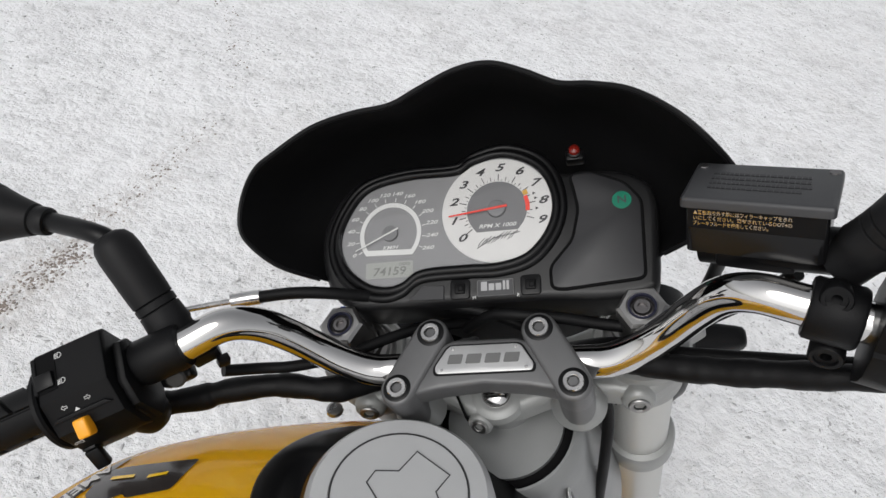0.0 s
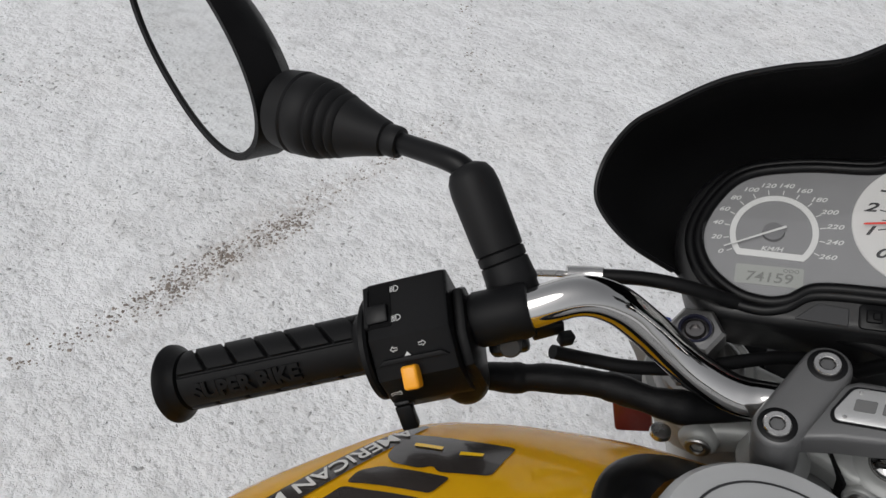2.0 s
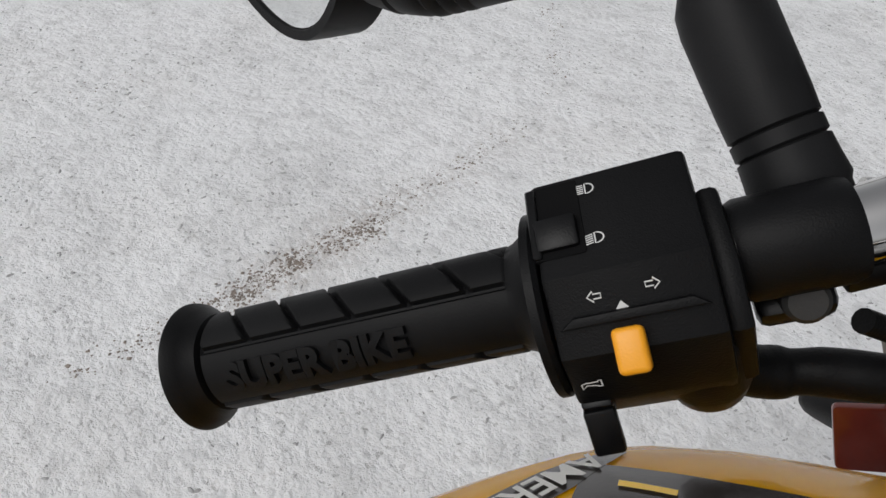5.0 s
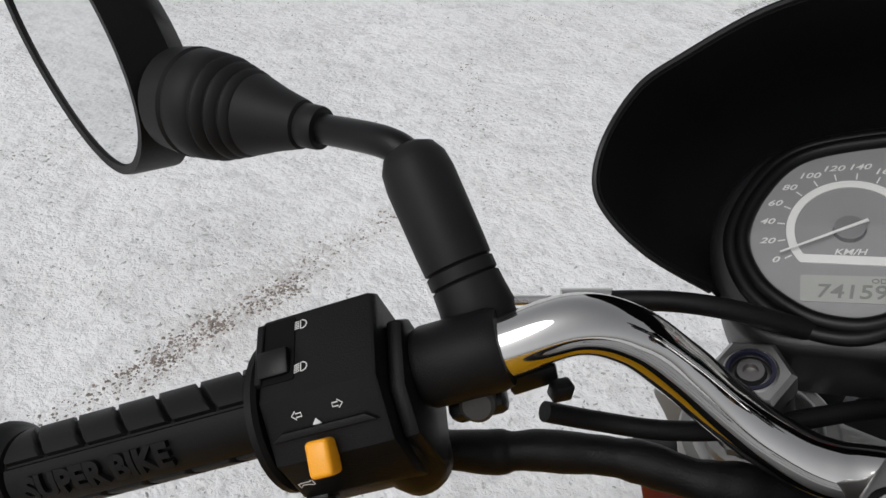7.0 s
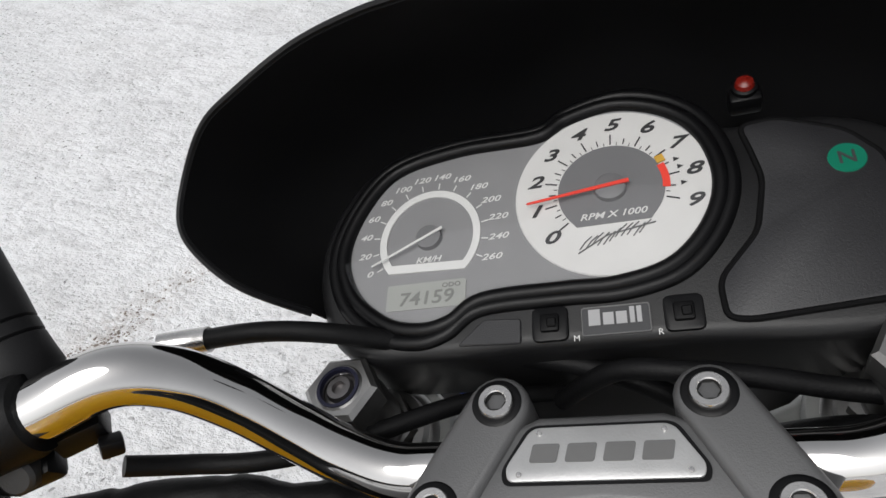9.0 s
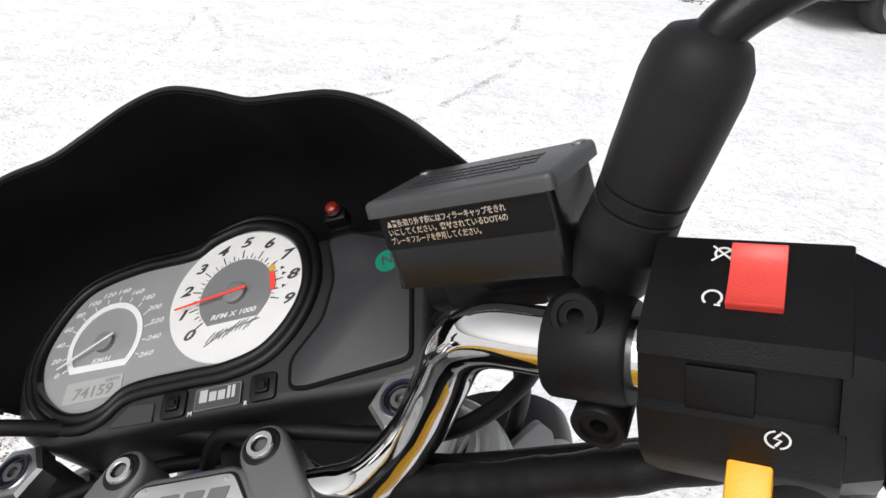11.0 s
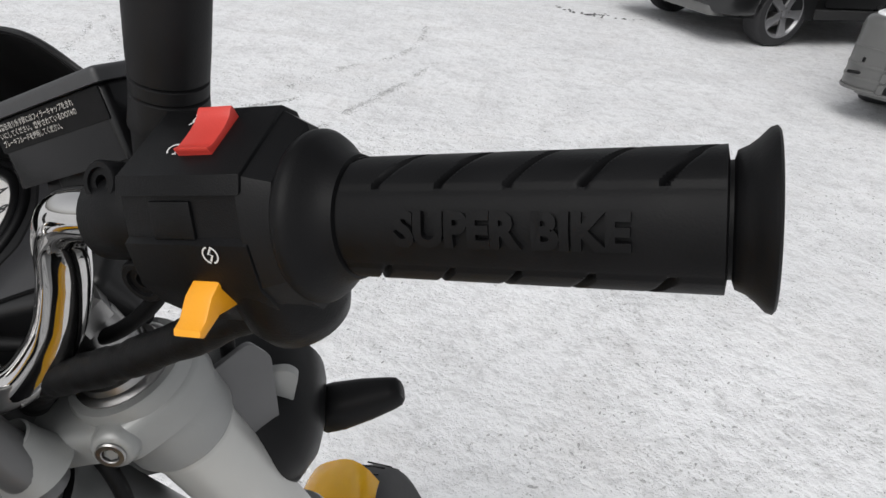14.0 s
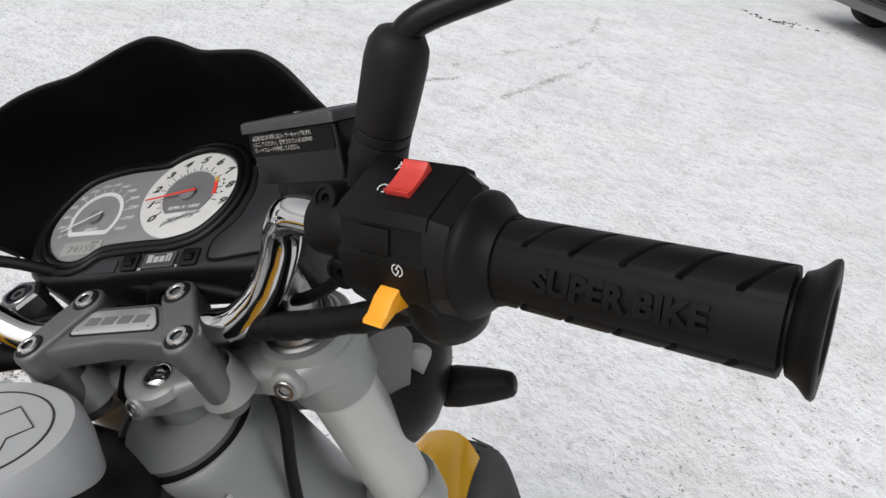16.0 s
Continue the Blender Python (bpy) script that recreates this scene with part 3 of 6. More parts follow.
icon_mesh("arrow_left", 0.0037, M_PRINT, swL, fB(-0.0134, 0.70) @ pose(0, 0, 0.0003), SLB)
icon_mesh("arrow_right", 0.0037, M_PRINT, swL, fB(0.0020, 0.72) @ pose(0, 0, 0.0003), SLB)
part("shelf", prism([(-0.019, 0), (0.020, 0), (0.016, 0.0028), (-0.015, 0.0028)], -0.001, 0.0022, 0.0006, 2, fB(-0.0050, 0.37)), M_PLASTIC, swL, "", SLB)
part("turn_signal_switch", block(0.0084, 0.0122, 0.0092, 0.0016, 3, fB(-0.0068, 0.02) @ pose(0, 0, 0.003, -12, 0, 0)), M_ORANGE, swL, "amber thumb slider for the turn signals", SLB)
part("slider_mark", prism([(-0.0017, -0.0006), (0.0017, -0.0006), (0, 0.0015)], 0, 0.0003, 0, 1, fB(-0.0068, 0.53) @ pose(0, 0, 0.0003)), M_PRINT, swL, "", SLB)
fC = lambda x, u: face_frame(x, (-0.0290, -0.012), (-0.0275, 0.008), u)
icon_mesh("horn", 0.0042, M_PRINT, swL, fC(-0.0200, 0.46) @ pose(0, 0, 0.0008), SLB)
part("horn_button", join(block(0.0094, 0.0150, 0.0060, 0.0012, 2, pose(-0.0212, -0.0320, -0.0222, 60, 0, 3)), block(0.0090, 0.0050, 0.0100, 0.0010, 2, pose(-0.0212, -0.0265, -0.0165, 20, 0, 0))), M_SATIN, swL, "black horn paddle", SLB)
part("lower_bulge", lathe([(0.0, -0.0270), (0.008, -0.0265), (0.0120, -0.0235), (0.0140, -0.016), (0.0140, 0.006), (0.011, 0.012), (0, 0.013)], 28, pose(0.0105, -0.012, -0.013)), M_PLASTIC, swL, "", SLB)
# clutch perch clamp with its pivot bolt and wires
perch = part("lever_perch", sweep([Vector((0.0260, 0, 0)), Vector((0.0285, 0, 0)), Vector((0.054, 0, 0)), Vector((0.0575, 0, 0))], lambda u: 0.0152 if 0.1 < u < 0.9 else 0.0140, 32), M_PLASTIC, bike, "black mirror and lever clamp round the bar", SL)
part("pivot_bolt", lathe([(0, 0.0035), (0.0052, 0.0035), (0.0066, 0.0022), (0.0068, -0.004), (0.0068, -0.012)], 24, pose(0.0417, -0.0105, -0.0140, 55, 0, 0)), M_BOLTDULL, perch, "dull grey bolt head", SL)
part("lug", block(0.022, 0.014, 0.012, 0.003, 2, pose(0.0400, -0.0040, -0.0200, 20, 0, 0)), M_SATIN, perch, "", SL)
part("clutch_switch", join(block(0.018, 0.012, 0.010, 0.0015, 2, pose(0.0620, 0.000, -0.0165, 0, 8, 10)), block(0.008, 0.006, 0.007, 0.001, 2, pose(0.0710, -0.008, -0.0220, 0, 30, 20)), block(0.010, 0.016, 0.006, 0.001, 2, pose(0.0580, 0.004, -0.0120))), M_SATIN, perch, "", SL)


# ---- mirrors ----
def mirror(side):
    sg = side
    mx = lambda p: Vector((sg * p[0], p[1], p[2]))
    base, top = (mx((0.1974, 0.0074, 0.0698)), mx((0.2226, 0.0450, 0.1093))) if sg < 0 else (mx((0.2147, 0.0145, 0.0895)), mx((0.2410, 0.0185, 0.1400)))
    ax = (top - base).normalized()
    L = (top - base).length
    m = HM @ frame_at(base, ax.orthogonal(), ax.cross(ax.orthogonal()))
    # rubber sleeve with grooves at the foot
    k = 1.03 if sg < 0 else 1.06
    prof = [(r * k, z) for r, z in ((0.0, -0.022), (0.0128, -0.022), (0.0132, -0.008), (0.0142, -0.006), (0.0136, 0.000), (0.0132, 0.0065), (0.0120, 0.0072), (0.0132, 0.0080), (0.0132, 0.0125), (0.0120, 0.0132), (0.0132, 0.0140), (0.0135, 0.022), (0.0138, L - 0.010), (0.0130, L - 0.003), (0.0105, L + 0.002), (0.0060, L + 0.0045), (0, L + 0.005))]
    boot = part("mirror", lathe(prof, 36, None), M_BOOT, bike, "black mirror on a cranked stalk with rubber boots", m)
    o, b1 = mx((0.2703, 0.0604, 0.1152)), mx((0.3644, 0.0742, 0.1337))
    if sg > 0:
        o, b1 = mx((0.3020, 0.0310, 0.1510)), mx((0.3920, 0.0540, 0.1730))
    p = smooth_path([top - ax * 0.012, top - ax * 0.002, top.lerp(o, 0.22) + Vector((0, 0, 0.004)), o, o.lerp(b1, 0.3)], 8)
    part("stalk", sweep(p, 0.0066, 20), M_SATIN, boot, "", HM)
    # bellows between stalk and head
    d = (b1 - o).normalized()
    mb = HM @ frame_at(o, d.orthogonal(), d.cross(d.orthogonal()))
    prof = [(0.0066, 0), (0.0092, 0.0005), (0.0096, 0.002), (0.0098, 0.009), (0.0092, 0.0098), (0.0108, 0.0106), (0.0144, 0.024), (0.0186, 0.0365)]
    z, r = 0.0365, 0.0186
    for _ in range(3):
        prof += [(r - 0.0016, z + 0.0008), (r + 0.0010, z + 0.0024), (r + 0.0018, z + 0.0046), (r + 0.0006, z + 0.0064)]
        z, r = z + 0.0064, r + 0.0020
    prof += [(r - 0.0014, z + 0.001), (r + 0.0004, z + 0.003), (r + 0.0012, z + 0.014), (r + 0.0004, z + 0.0155), (r + 0.0016, z + 0.0170), (r, z + 0.030), (0.012, z + 0.040), (0.0, z + 0.042)]
    part("bellows", lathe(prof, 36), M_BOOT, boot, "ribbed rubber boot", mb)
    # head: an oval shell with the glass facing the rider
    c = mx((0.4250, 0.0990, 0.1600)) + (Vector((0.022, -0.015, 0.03)) if sg > 0 else Vector((0.0075, -0.0105, 0.0090)))
    long_ax = mx((0.513, 0.487, 0.708))
    nrm = mx((0.287, -0.872, 0.395))
    short = nrm.cross(long_ax)
    mh = HM @ frame_at(c, long_ax, short)
    head = bmesh.new()
    rings, seg = [], 56

    def oval(a, k, inset):
        w, h = 0.0790 - inset, 0.0545 - inset
        ca, sa = math.cos(a), math.sin(a)
        return (k * w * math.copysign(abs(ca) ** 0.92, ca), k * h * math.copysign(abs(sa) ** 0.88, sa))

    # the shell's back leans towards the boot
    lean = mh.inverted() @ (HM @ b1)
    lean = Vector((lean.x, lean.y, 0)).normalized()

    for k, inset, z in [(0.02, 0, -0.036), (0.40, 0, -0.0345), (0.70, 0, -0.029), (0.90, 0, -0.018), (0.985, 0, -0.007), (1.0, 0, 0.001), (0.99, 0, 0.0035), (1.0, 0.0050, 0.0030), (1.0, 0.0056, 0.0005), (0.02, 0, 0.0004)]:
        off = lean * 0.020 * min(1.0, max(0.0, -z - 0.004) / 0.020)
        rings.append([head.verts.new((u + off.x, v + off.y, z)) for u, v in (oval(2 * math.pi * j / seg, k, inset) for j in range(seg))])
    for a, b in zip(rings, rings[1:]):
        for j in range(seg):
            head.faces.new((a[j], a[(j + 1) % seg], b[(j + 1) % seg], b[j]))
    part("mirror_shell", head, M_PLASTIC, boot, "", mh)
    part("mirror_glass", prism([oval(2 * math.pi * j / seg, 1.0, 0.0058) for j in range(seg)], 0.0008, 0.0016), M_MIRROR, boot, "silvered mirror glass", mh)
    return boot


mirror(-1)
mirror(1)

# ---- right switchgear ----
SRB = SR @ Matrix.Translation((0.0065, -0.0035, 0.0))
secR = [(-0.0215, -0.0180), (-0.0240, -0.0070), (-0.0202, 0.0082), (-0.0174, 0.0088), (-0.0112, 0.0214), (-0.0130, 0.0220), (-0.0088, 0.0266), (0.0232, 0.0298), (0.0285, 0.0240), (0.0295, -0.006), (0.022, -0.026), (0.004, -0.0365), (-0.0135, -0.0350)]
swR = housing_section(secR, -0.0262, 0.0224, SRB, "switch_housing", "black plastic right switch housing with red stop and amber start buttons", bevel=0.0009)
sh = bmesh.new()
rows = [[sh.verts.new((x, y * k, z * k)) for y, z in secR if (y, z) not in (secR[3], secR[4])] for x, k in ((0.0206, 0.97), (0.0222, 0.955), (0.0310, 0.84), (0.0330, 0.70))]
for p, q in zip(rows, rows[1:]):
    for j in range(len(p)):
        sh.faces.new((p[j], p[(j + 1) % len(p)], q[(j + 1) % len(p)], q[j]))
sh.faces.new(rows[-1])
part("shoulder", sh, M_SATIN, swR, "", SRB, angle=20)
fRT = lambda x, u: face_frame(x, (-0.0088, 0.0266), (0.0232, 0.0298), u)
part("stop_switch", rocker([(-0.0094, 0.0005), (-0.0094, 0.0030), (-0.0070, 0.0022), (0.0, 0.0022), (0.0050, 0.0030), (0.0074, 0.0042), (0.0090, 0.0044), (0.0092, 0.0005)], 0.0134, fRT(0.0008, 0.57)), M_KILL, swR, "red engine stop rocker", SRB)
icon_mesh("stop", 0.0052, M_PRINT, swR, fRT(-0.0080, 0.83) @ pose(0, 0, 0.0003), SRB)
icon_mesh("run", 0.0052, M_PRINT, swR, fRT(-0.0092, 0.366) @ pose(0, 0, 0.0003), SRB)
fRB = lambda x, u: face_frame(x, (-0.0174, 0.0088), (-0.0112, 0.0214), u)
part("blank_button", block(0.0165, 0.0122, 0.0024, 0.0005, 2, fRB(-0.0057, 0.40)), M_PLASTIC, swR, "", SRB)
fRC = lambda x, u: face_frame(x, (-0.0240, -0.0070), (-0.0202, 0.0082), u)
icon_mesh("start", 0.0061, M_PRINT, swR, fRC(0.0080, 0.80) @ pose(0, 0, 0.0003), SRB)
housing_section([(-0.0215, -0.0040), (-0.0290, -0.0055), (-0.0355, -0.0092), (-0.0392, -0.0096), (-0.0405, -0.0112), (-0.0392, -0.0130), (-0.0300, -0.0128), (-0.0210, -0.0170)], -0.0036, 0.0074, SRB, "start_button", "amber starter button", M_ORANGE, swR, 0.0010)
part("lower_bulge", lathe([(0.0, -0.0300), (0.010, -0.0290), (0.0170, -0.0240), (0.0200, -0.016), (0.0200, 0.006), (0.015, 0.014), (0, 0.016)], 32, pose(0.0135, -0.003, -0.0165)), M_PLASTIC, swR, "", SRB)
part("brake_clamp", sweep([Vector((-0.0505, 0, 0)), Vector((-0.0490, 0, 0)), Vector((-0.0270, 0, 0)), Vector((-0.0250, 0, 0))], lambda u: 0.0168 if 0.1 < u < 0.9 else 0.0156, 32), M_PLASTIC, bike, "black brake master cylinder clamp", SR)


def clamp_bolt(x, y, z, tilt, s=1.0):
    b = part("clamp_boss", lathe([(0.0075, -0.012), (0.0078, 0.002), (0.0070, 0.0030), (0.0052, 0.0030), (0.0050, 0.0018), (0.0026, 0.0018), (0.0026, -0.002), (0, -0.002)], 24, pose(x, y, z, tilt, 0, 0) @ Matrix.Scale(s, 4)), M_PLASTIC, bike, "black clamp boss with socket screw", SR)


clamp_bolt(-0.0400, -0.0020, 0.0165, 50)
clamp_bolt(-0.0350, -0.0145, -0.0180, 80, 1.15)

# ---- handlebar clamp ----
def capsule(p, q, r, n=10):
    """2D outline round a segment."""
    p, q = Vector(p), Vector(q)
    a0 = math.atan2(q.y - p.y, q.x - p.x)
    out = []
    for c, s in ((q, a0 - math.pi / 2), (p, a0 + math.pi / 2)):
        out += [(c.x + r * math.cos(s + math.pi * i / n), c.y + r * math.sin(s + math.pi * i / n)) for i in range(n + 1)]
    return out


def socket_bolt(x, y, z, parent, r=0.0068, S=HM, m=None, metal=M_STEEL):
    mm = Matrix.Translation((x, y, z)) @ (m or Matrix())
    bm = lathe([(r * 1.02, -0.006), (r * 1.02, 0.0008), (r * 0.93, 0.0016), (r * 0.62, 0.0016), (r * 0.56, 0.0012)], 32)
    # socket interior coloured dark in place of its own shade
    hexa = lathe([(r * 0.58, 0.0011), (r * 0.57, -0.0050), (0, -0.0051)], 6)
    hexa.transform(mm)
    part("shaded_socket", hexa, M_BOLTDULL, parent, "", S)
    bm.transform(mm)
    return part("bolt", bm, metal, parent, "bright socket-head bolt", S)


clamp = None
for sg in (-1, 1):
    arm = prism(capsule((sg * 0.0375, 0.0195), (sg * 0.0585, -0.0195), 0.0122), -0.024, -0.0012, 0.0035, 4)
    if clamp is None:
        pts = [(-0.046, 0.0050), (-0.022, 0.0150), (0.022, 0.0150), (0.046, 0.0050), (0.050, -0.0235), (0.030, -0.0195), (0, -0.0165), (-0.030, -0.0195), (-0.050, -0.0235)]
        clamp = hpart("handlebar_clamp", join(arm, prism(pts, -0.023, -0.0042, 0.0030, 3)), M_CAST, None, "grey cast handlebar clamp bridge with riveted name plate", angle=35)
    else:
        hpart("clamp_arm", arm, M_CAST, clamp, angle=35)
    for x, y in ((0.0375, 0.0195), (0.0585, -0.0195)):
        socket_bolt(sg * x, y, -0.0004, clamp)
        hpart("bolt_recess", lathe([(0.0070, -0.0009), (0.0090, -0.0009), (0.0096, -0.0013)], 28, Matrix.Translation((sg * x, y, 0.0002))), M_SATIN, clamp)
    hpart("riser", lathe([(0.0128, -0.074), (0.0126, -0.060), (0.0124, -0.024), (0.0120, -0.020)], 28, Matrix.Translation((sg * 0.0585, -0.0175, 0))), M_CAST, clamp)
    hpart("riser", lathe([(0.0128, -0.074), (0.0126, -0.060), (0.0124, -0.024), (0.0120, -0.020)], 28, Matrix.Translation((sg * 0.0400, 0.0150, 0))), M_CAST, clamp)




plate_pts = [(-0.0325, -0.0100), (0.0325, -0.0095), (0.0335, -0.0050), (0.0243, 0.0098), (-0.0243, 0.0098), (-0.0335, -0.0050)]
hpart("plate_recess", prism(rounded([(x * 1.05, y * 1.12) for x, y in plate_pts], 0.004), -0.0045, -0.0038), M_SATIN, clamp)
plate = hpart("name_plate", prism(rounded(plate_pts, 0.0035), -0.0040, -0.0030, 0.0004, 2), M_PLATE, clamp, "brushed metal plate with dark model lettering blocks")
for x, y in ((-0.0285, -0.0075), (0.0285, -0.0070), (-0.0215, 0.0075), (0.0215, 0.0075)):
    hpart("rivet", lathe([(0.0011, -0.0031), (0.0009, -0.0025), (0, -0.0024)], 12, Matrix.Translation((x, y, 0))), M_STEEL, plate)
# the model mark: plain slanted blocks in its colour
mark = bmesh.new()
for cx, w in ((-0.0195, 0.011), (-0.0068, 0.0115), (0.0062, 0.0115), (0.0190, 0.0115)):
    o = rounded([(cx - w / 2, -0.0034), (cx + w / 2 - 0.0014, -0.0034), (cx + w / 2, 0.0034), (cx - w / 2 + 0.0014, 0.0034)], 0.0010)
    mark = join(mark, prism(o, -0.0031, -0.0027))
hpart("mark", mark, M_GREYINK, plate)
# ---- upper triple clamp and fork ----
FM = HM


def fpart(name, bm, material, parent=None, label="", **kw):
    """A part of the fork and its clamps."""
    return part(name, bm, material, parent or bike, label, FM, **kw)


def arc(cx, cy, r, a0, a1, n=12):
    return [(cx + r * math.cos(radians(a0 + (a1 - a0) * i / n)), cy + r * math.sin(radians(a0 + (a1 - a0) * i / n))) for i in range(n + 1)]


LEGS = {1: Vector((0.1055, 0.0300, 0.0060)), -1: Vector((-0.1055, 0.0300, 0.0060))}
tc = arc(0.1055, 0.0300, 0.0355, -60, 128) + [(0.070, 0.045), (0.040, 0.036), (0, 0.032), (-0.040, 0.036), (-0.070, 0.045)] + arc(-0.1055, 0.0300, 0.0355, 52, 240)
tc += [(-0.108, -0.010), (-0.098, -0.011), (-0.084, -0.008), (-0.062, -0.006), (-0.042, -0.009), (-0.030, -0.014), (-0.022, -0.020), (-0.012, -0.0225), (0.000, -0.0215), (0.020, -0.017), (0.042, -0.009), (0.062, -0.006), (0.084, -0.008), (0.098, -0.011), (0.108, -0.010)]
arms = prism([(p.x, p.y) for p in smooth_path([(x, y, 0) for x, y in tc], 2, True)], -0.080, -0.057, 0.007, 5)
triple = fpart("triple_clamp", arms, M_CASTLIGHT, None, "grey cast upper fork clamp", angle=50)
fpart("stem_nut", lathe([(0.0, -0.0520), (0.005, -0.0524), (0.0090, -0.0542), (0.0108, -0.0562), (0.0112, -0.060)], 32, Matrix.Translation((-0.0005, -0.0050, 0))), M_CHROME, triple, "chrome steering stem cap")
fpart("stem_collar", lathe([(0.0112, -0.060), (0.0118, -0.0562), (0.0160, -0.0556), (0.0200, -0.0580), (0.0220, -0.064)], 32, Matrix.Translation((-0.0005, -0.0050, 0))), M_CASTLIGHT, triple)
fpart("rear_boss", lathe([(0.0, 0.0005), (0.0078, 0.0005), (0.0092, -0.001), (0.0105, -0.024)], 28, pose(-0.014, -0.0268, -0.0655, 66, 0, -14)), M_CASTLIGHT, triple)
socket_bolt(-0.0140, -0.0272, -0.0653, triple, 0.0058, FM, pose(0, 0, 0, 66, 0, -14), M_NUT)
fpart("slot", block(0.0016, 0.030, 0.030, 0, 1, pose(-0.0285, -0.009, -0.0690, 0, 0, 24)), M_VISOR, triple)
fpart("slot", block(0.0014, 0.020, 0.026, 0, 1, pose(0.0815, 0.004, -0.0770, 0, 0, 18)), M_VISOR, triple)
for sg in (-1, 1):
    fpart("riser_pad", lathe([(0.0200, -0.0640), (0.0168, -0.0560), (0.0145, -0.0470), (0.0134, -0.0385), (0.0120, -0.0380)], 32, Matrix.Translation((sg * 0.0585, -0.0125, 0))), M_CASTLIGHT, triple)
for sg in (-1, 1):
    at = LEGS[sg]
    mv = Matrix.Translation(at)
    leg = fpart("fork_leg", lathe([(0.0270, -0.62), (0.0270, -0.205), (0.0272, -0.072)], 40, mv), M_FORK, None, "silver upside-down fork tube")
    fpart("clamp_sleeve", lathe([(0.0274, -0.1195), (0.0310, -0.1185), (0.0328, -0.114), (0.0340, -0.078), (0.0340, -0.0585), (0.0325, -0.0560), (0.0275, -0.0555)], 48, mv), M_CASTLIGHT, leg, "grey clamp sleeve round the fork")
    fpart("tube_band", lathe([(0.0272, -0.1270), (0.0284, -0.1265), (0.0290, -0.1225), (0.0274, -0.1195)], 48, mv), M_FORK, leg)
    fpart("fork_cap", join(lathe([(0.0278, -0.062), (0.0280, -0.0545), (0.0262, -0.0525), (0.0240, -0.0520), (0.0228, -0.0485), (0.0190, -0.0475)], 40, mv), lathe([(0.0205, -0.050), (0.0200, -0.0430), (0.0158, -0.0422)], 6, mv)), M_NUT, leg, "machined steel fork cap")
    fpart("adjuster_nut", join(lathe([(0.0158, -0.0480), (0.0160, -0.0400), (0.0153, -0.0392), (0.0153, -0.0378), (0.0158, -0.0370), (0.0158, -0.0230), (0.0150, -0.0185)], 32, mv), lathe([(0.0168, -0.0190), (0.0168, -0.0080), (0.0146, -0.0060), (0.0098, -0.0058)], 6, mv), lathe([(0.0110, -0.0062), (0.0098, -0.0052), (0.0086, -0.0056), (0.0076, -0.0075)], 24, mv)), M_NUT, leg, "hexagonal preload nut", angle=25)
    fpart("adjuster_screw", lathe([(0.0078, -0.0082), (0.0062, -0.0078), (0.0052, -0.0056), (0.0030, -0.0056), (0.0028, -0.0080), (0, -0.0080)], 20, mv), M_DARKSTEEL, leg, "dark adjuster screw")
    fpart("adjuster_ring", lathe([(0.0096, -0.0058), (0.0094, -0.0046), (0.0080, -0.0046), (0.0076, -0.0066)], 28, mv), M_BLUE, leg, "dark blue anodised ring")
    px, py, pz = at.x - sg * 0.0055, at.y - 0.0445, at.z - 0.0710
    fpart("pinch_lug", join(lathe([(0.0, 0.0), (0.0088, 0.0), (0.0110, -0.0015), (0.0124, -0.006), (0.0130, -0.040)], 32, pose(px, py, pz, 76, 0, 0)), block(0.024, 0.030, 0.024, 0.007, 4, pose(px, py + 0.022, pz - 0.003))), M_CASTLIGHT, leg)
    socket_bolt(px, py - 0.0004, pz, leg, 0.0076, FM, pose(0, 0, 0, 76, 0, 0), M_NUT)
    fpart("lower_clamp", join(lathe([(0.0272, -0.315), (0.0325, -0.313), (0.0340, -0.308), (0.0340, -0.277), (0.0325, -0.272), (0.0272, -0.270)], 40, mv), block(0.080, 0.030, 0.026, 0.006, 3, Matrix.Translation((sg * 0.050, 0.035, -0.300)))), M_CASTLIGHT, leg, "grey lower fork clamp")
fpart("steering_stem", lathe([(0.024, -0.27), (0.024, -0.08)], 28, Matrix.Translation((0, 0.004, 0))), M_FRAME, None)

# ---- instrument pod ----
GM = HM @ frame_at((-0.0022, 0.0981, 0.0089), (1.0, 0.0014, -0.0020), (-0.0009, 0.9818, 0.1899))


def gpart(name, bm, material, parent, label="", **kw):
    return part(name, bm, material, parent, label, GM, **kw)


outer = [(-0.1135, -0.043), (-0.1235, -0.012), (-0.1195, 0.018), (-0.100, 0.045), (-0.063, 0.0555), (-0.026, 0.0535), (-0.006, 0.063), (0.016, 0.0675), (0.037, 0.061), (0.055, 0.042), (0.066, 0.037), (0.097, 0.0355), (0.118, 0.026), (0.1255, 0.011), (0.1245, -0.020), (0.1225, -0.045), (0.117, -0.057), (0.088, -0.0605), (0.042, -0.058), (-0.023, -0.057), (-0.066, -0.0575), (-0.096, -0.0555)]
outer_s = [(p.x, p.y) for p in smooth_path([(x, y, 0) for x, y in outer], 5, True)]
pod = gpart("instrument_pod", prism(outer_s, -0.045, 0.0010, 0.007, 4), M_POD, bike, "black instrument pod with speedometer and white tachometer", angle=50)
inner = [(-0.1075, -0.004), (-0.1005, -0.0245), (-0.084, -0.0385), (-0.068, -0.0425), (-0.0555, -0.0400), (-0.042, -0.0318), (-0.010, -0.0308), (0.012, -0.0308), (0.0330, -0.0250), (0.0480, -0.0090), (0.0540, 0.0110), (0.0490, 0.0330), (0.0360, 0.0470), (0.0155, 0.0540), (-0.0060, 0.0500), (-0.0180, 0.0435), (-0.0540, 0.0435), (-0.0850, 0.0370), (-0.1010, 0.0185)]
inner_p = smooth_path([(x, y, 0) for x, y in inner], 6, True)
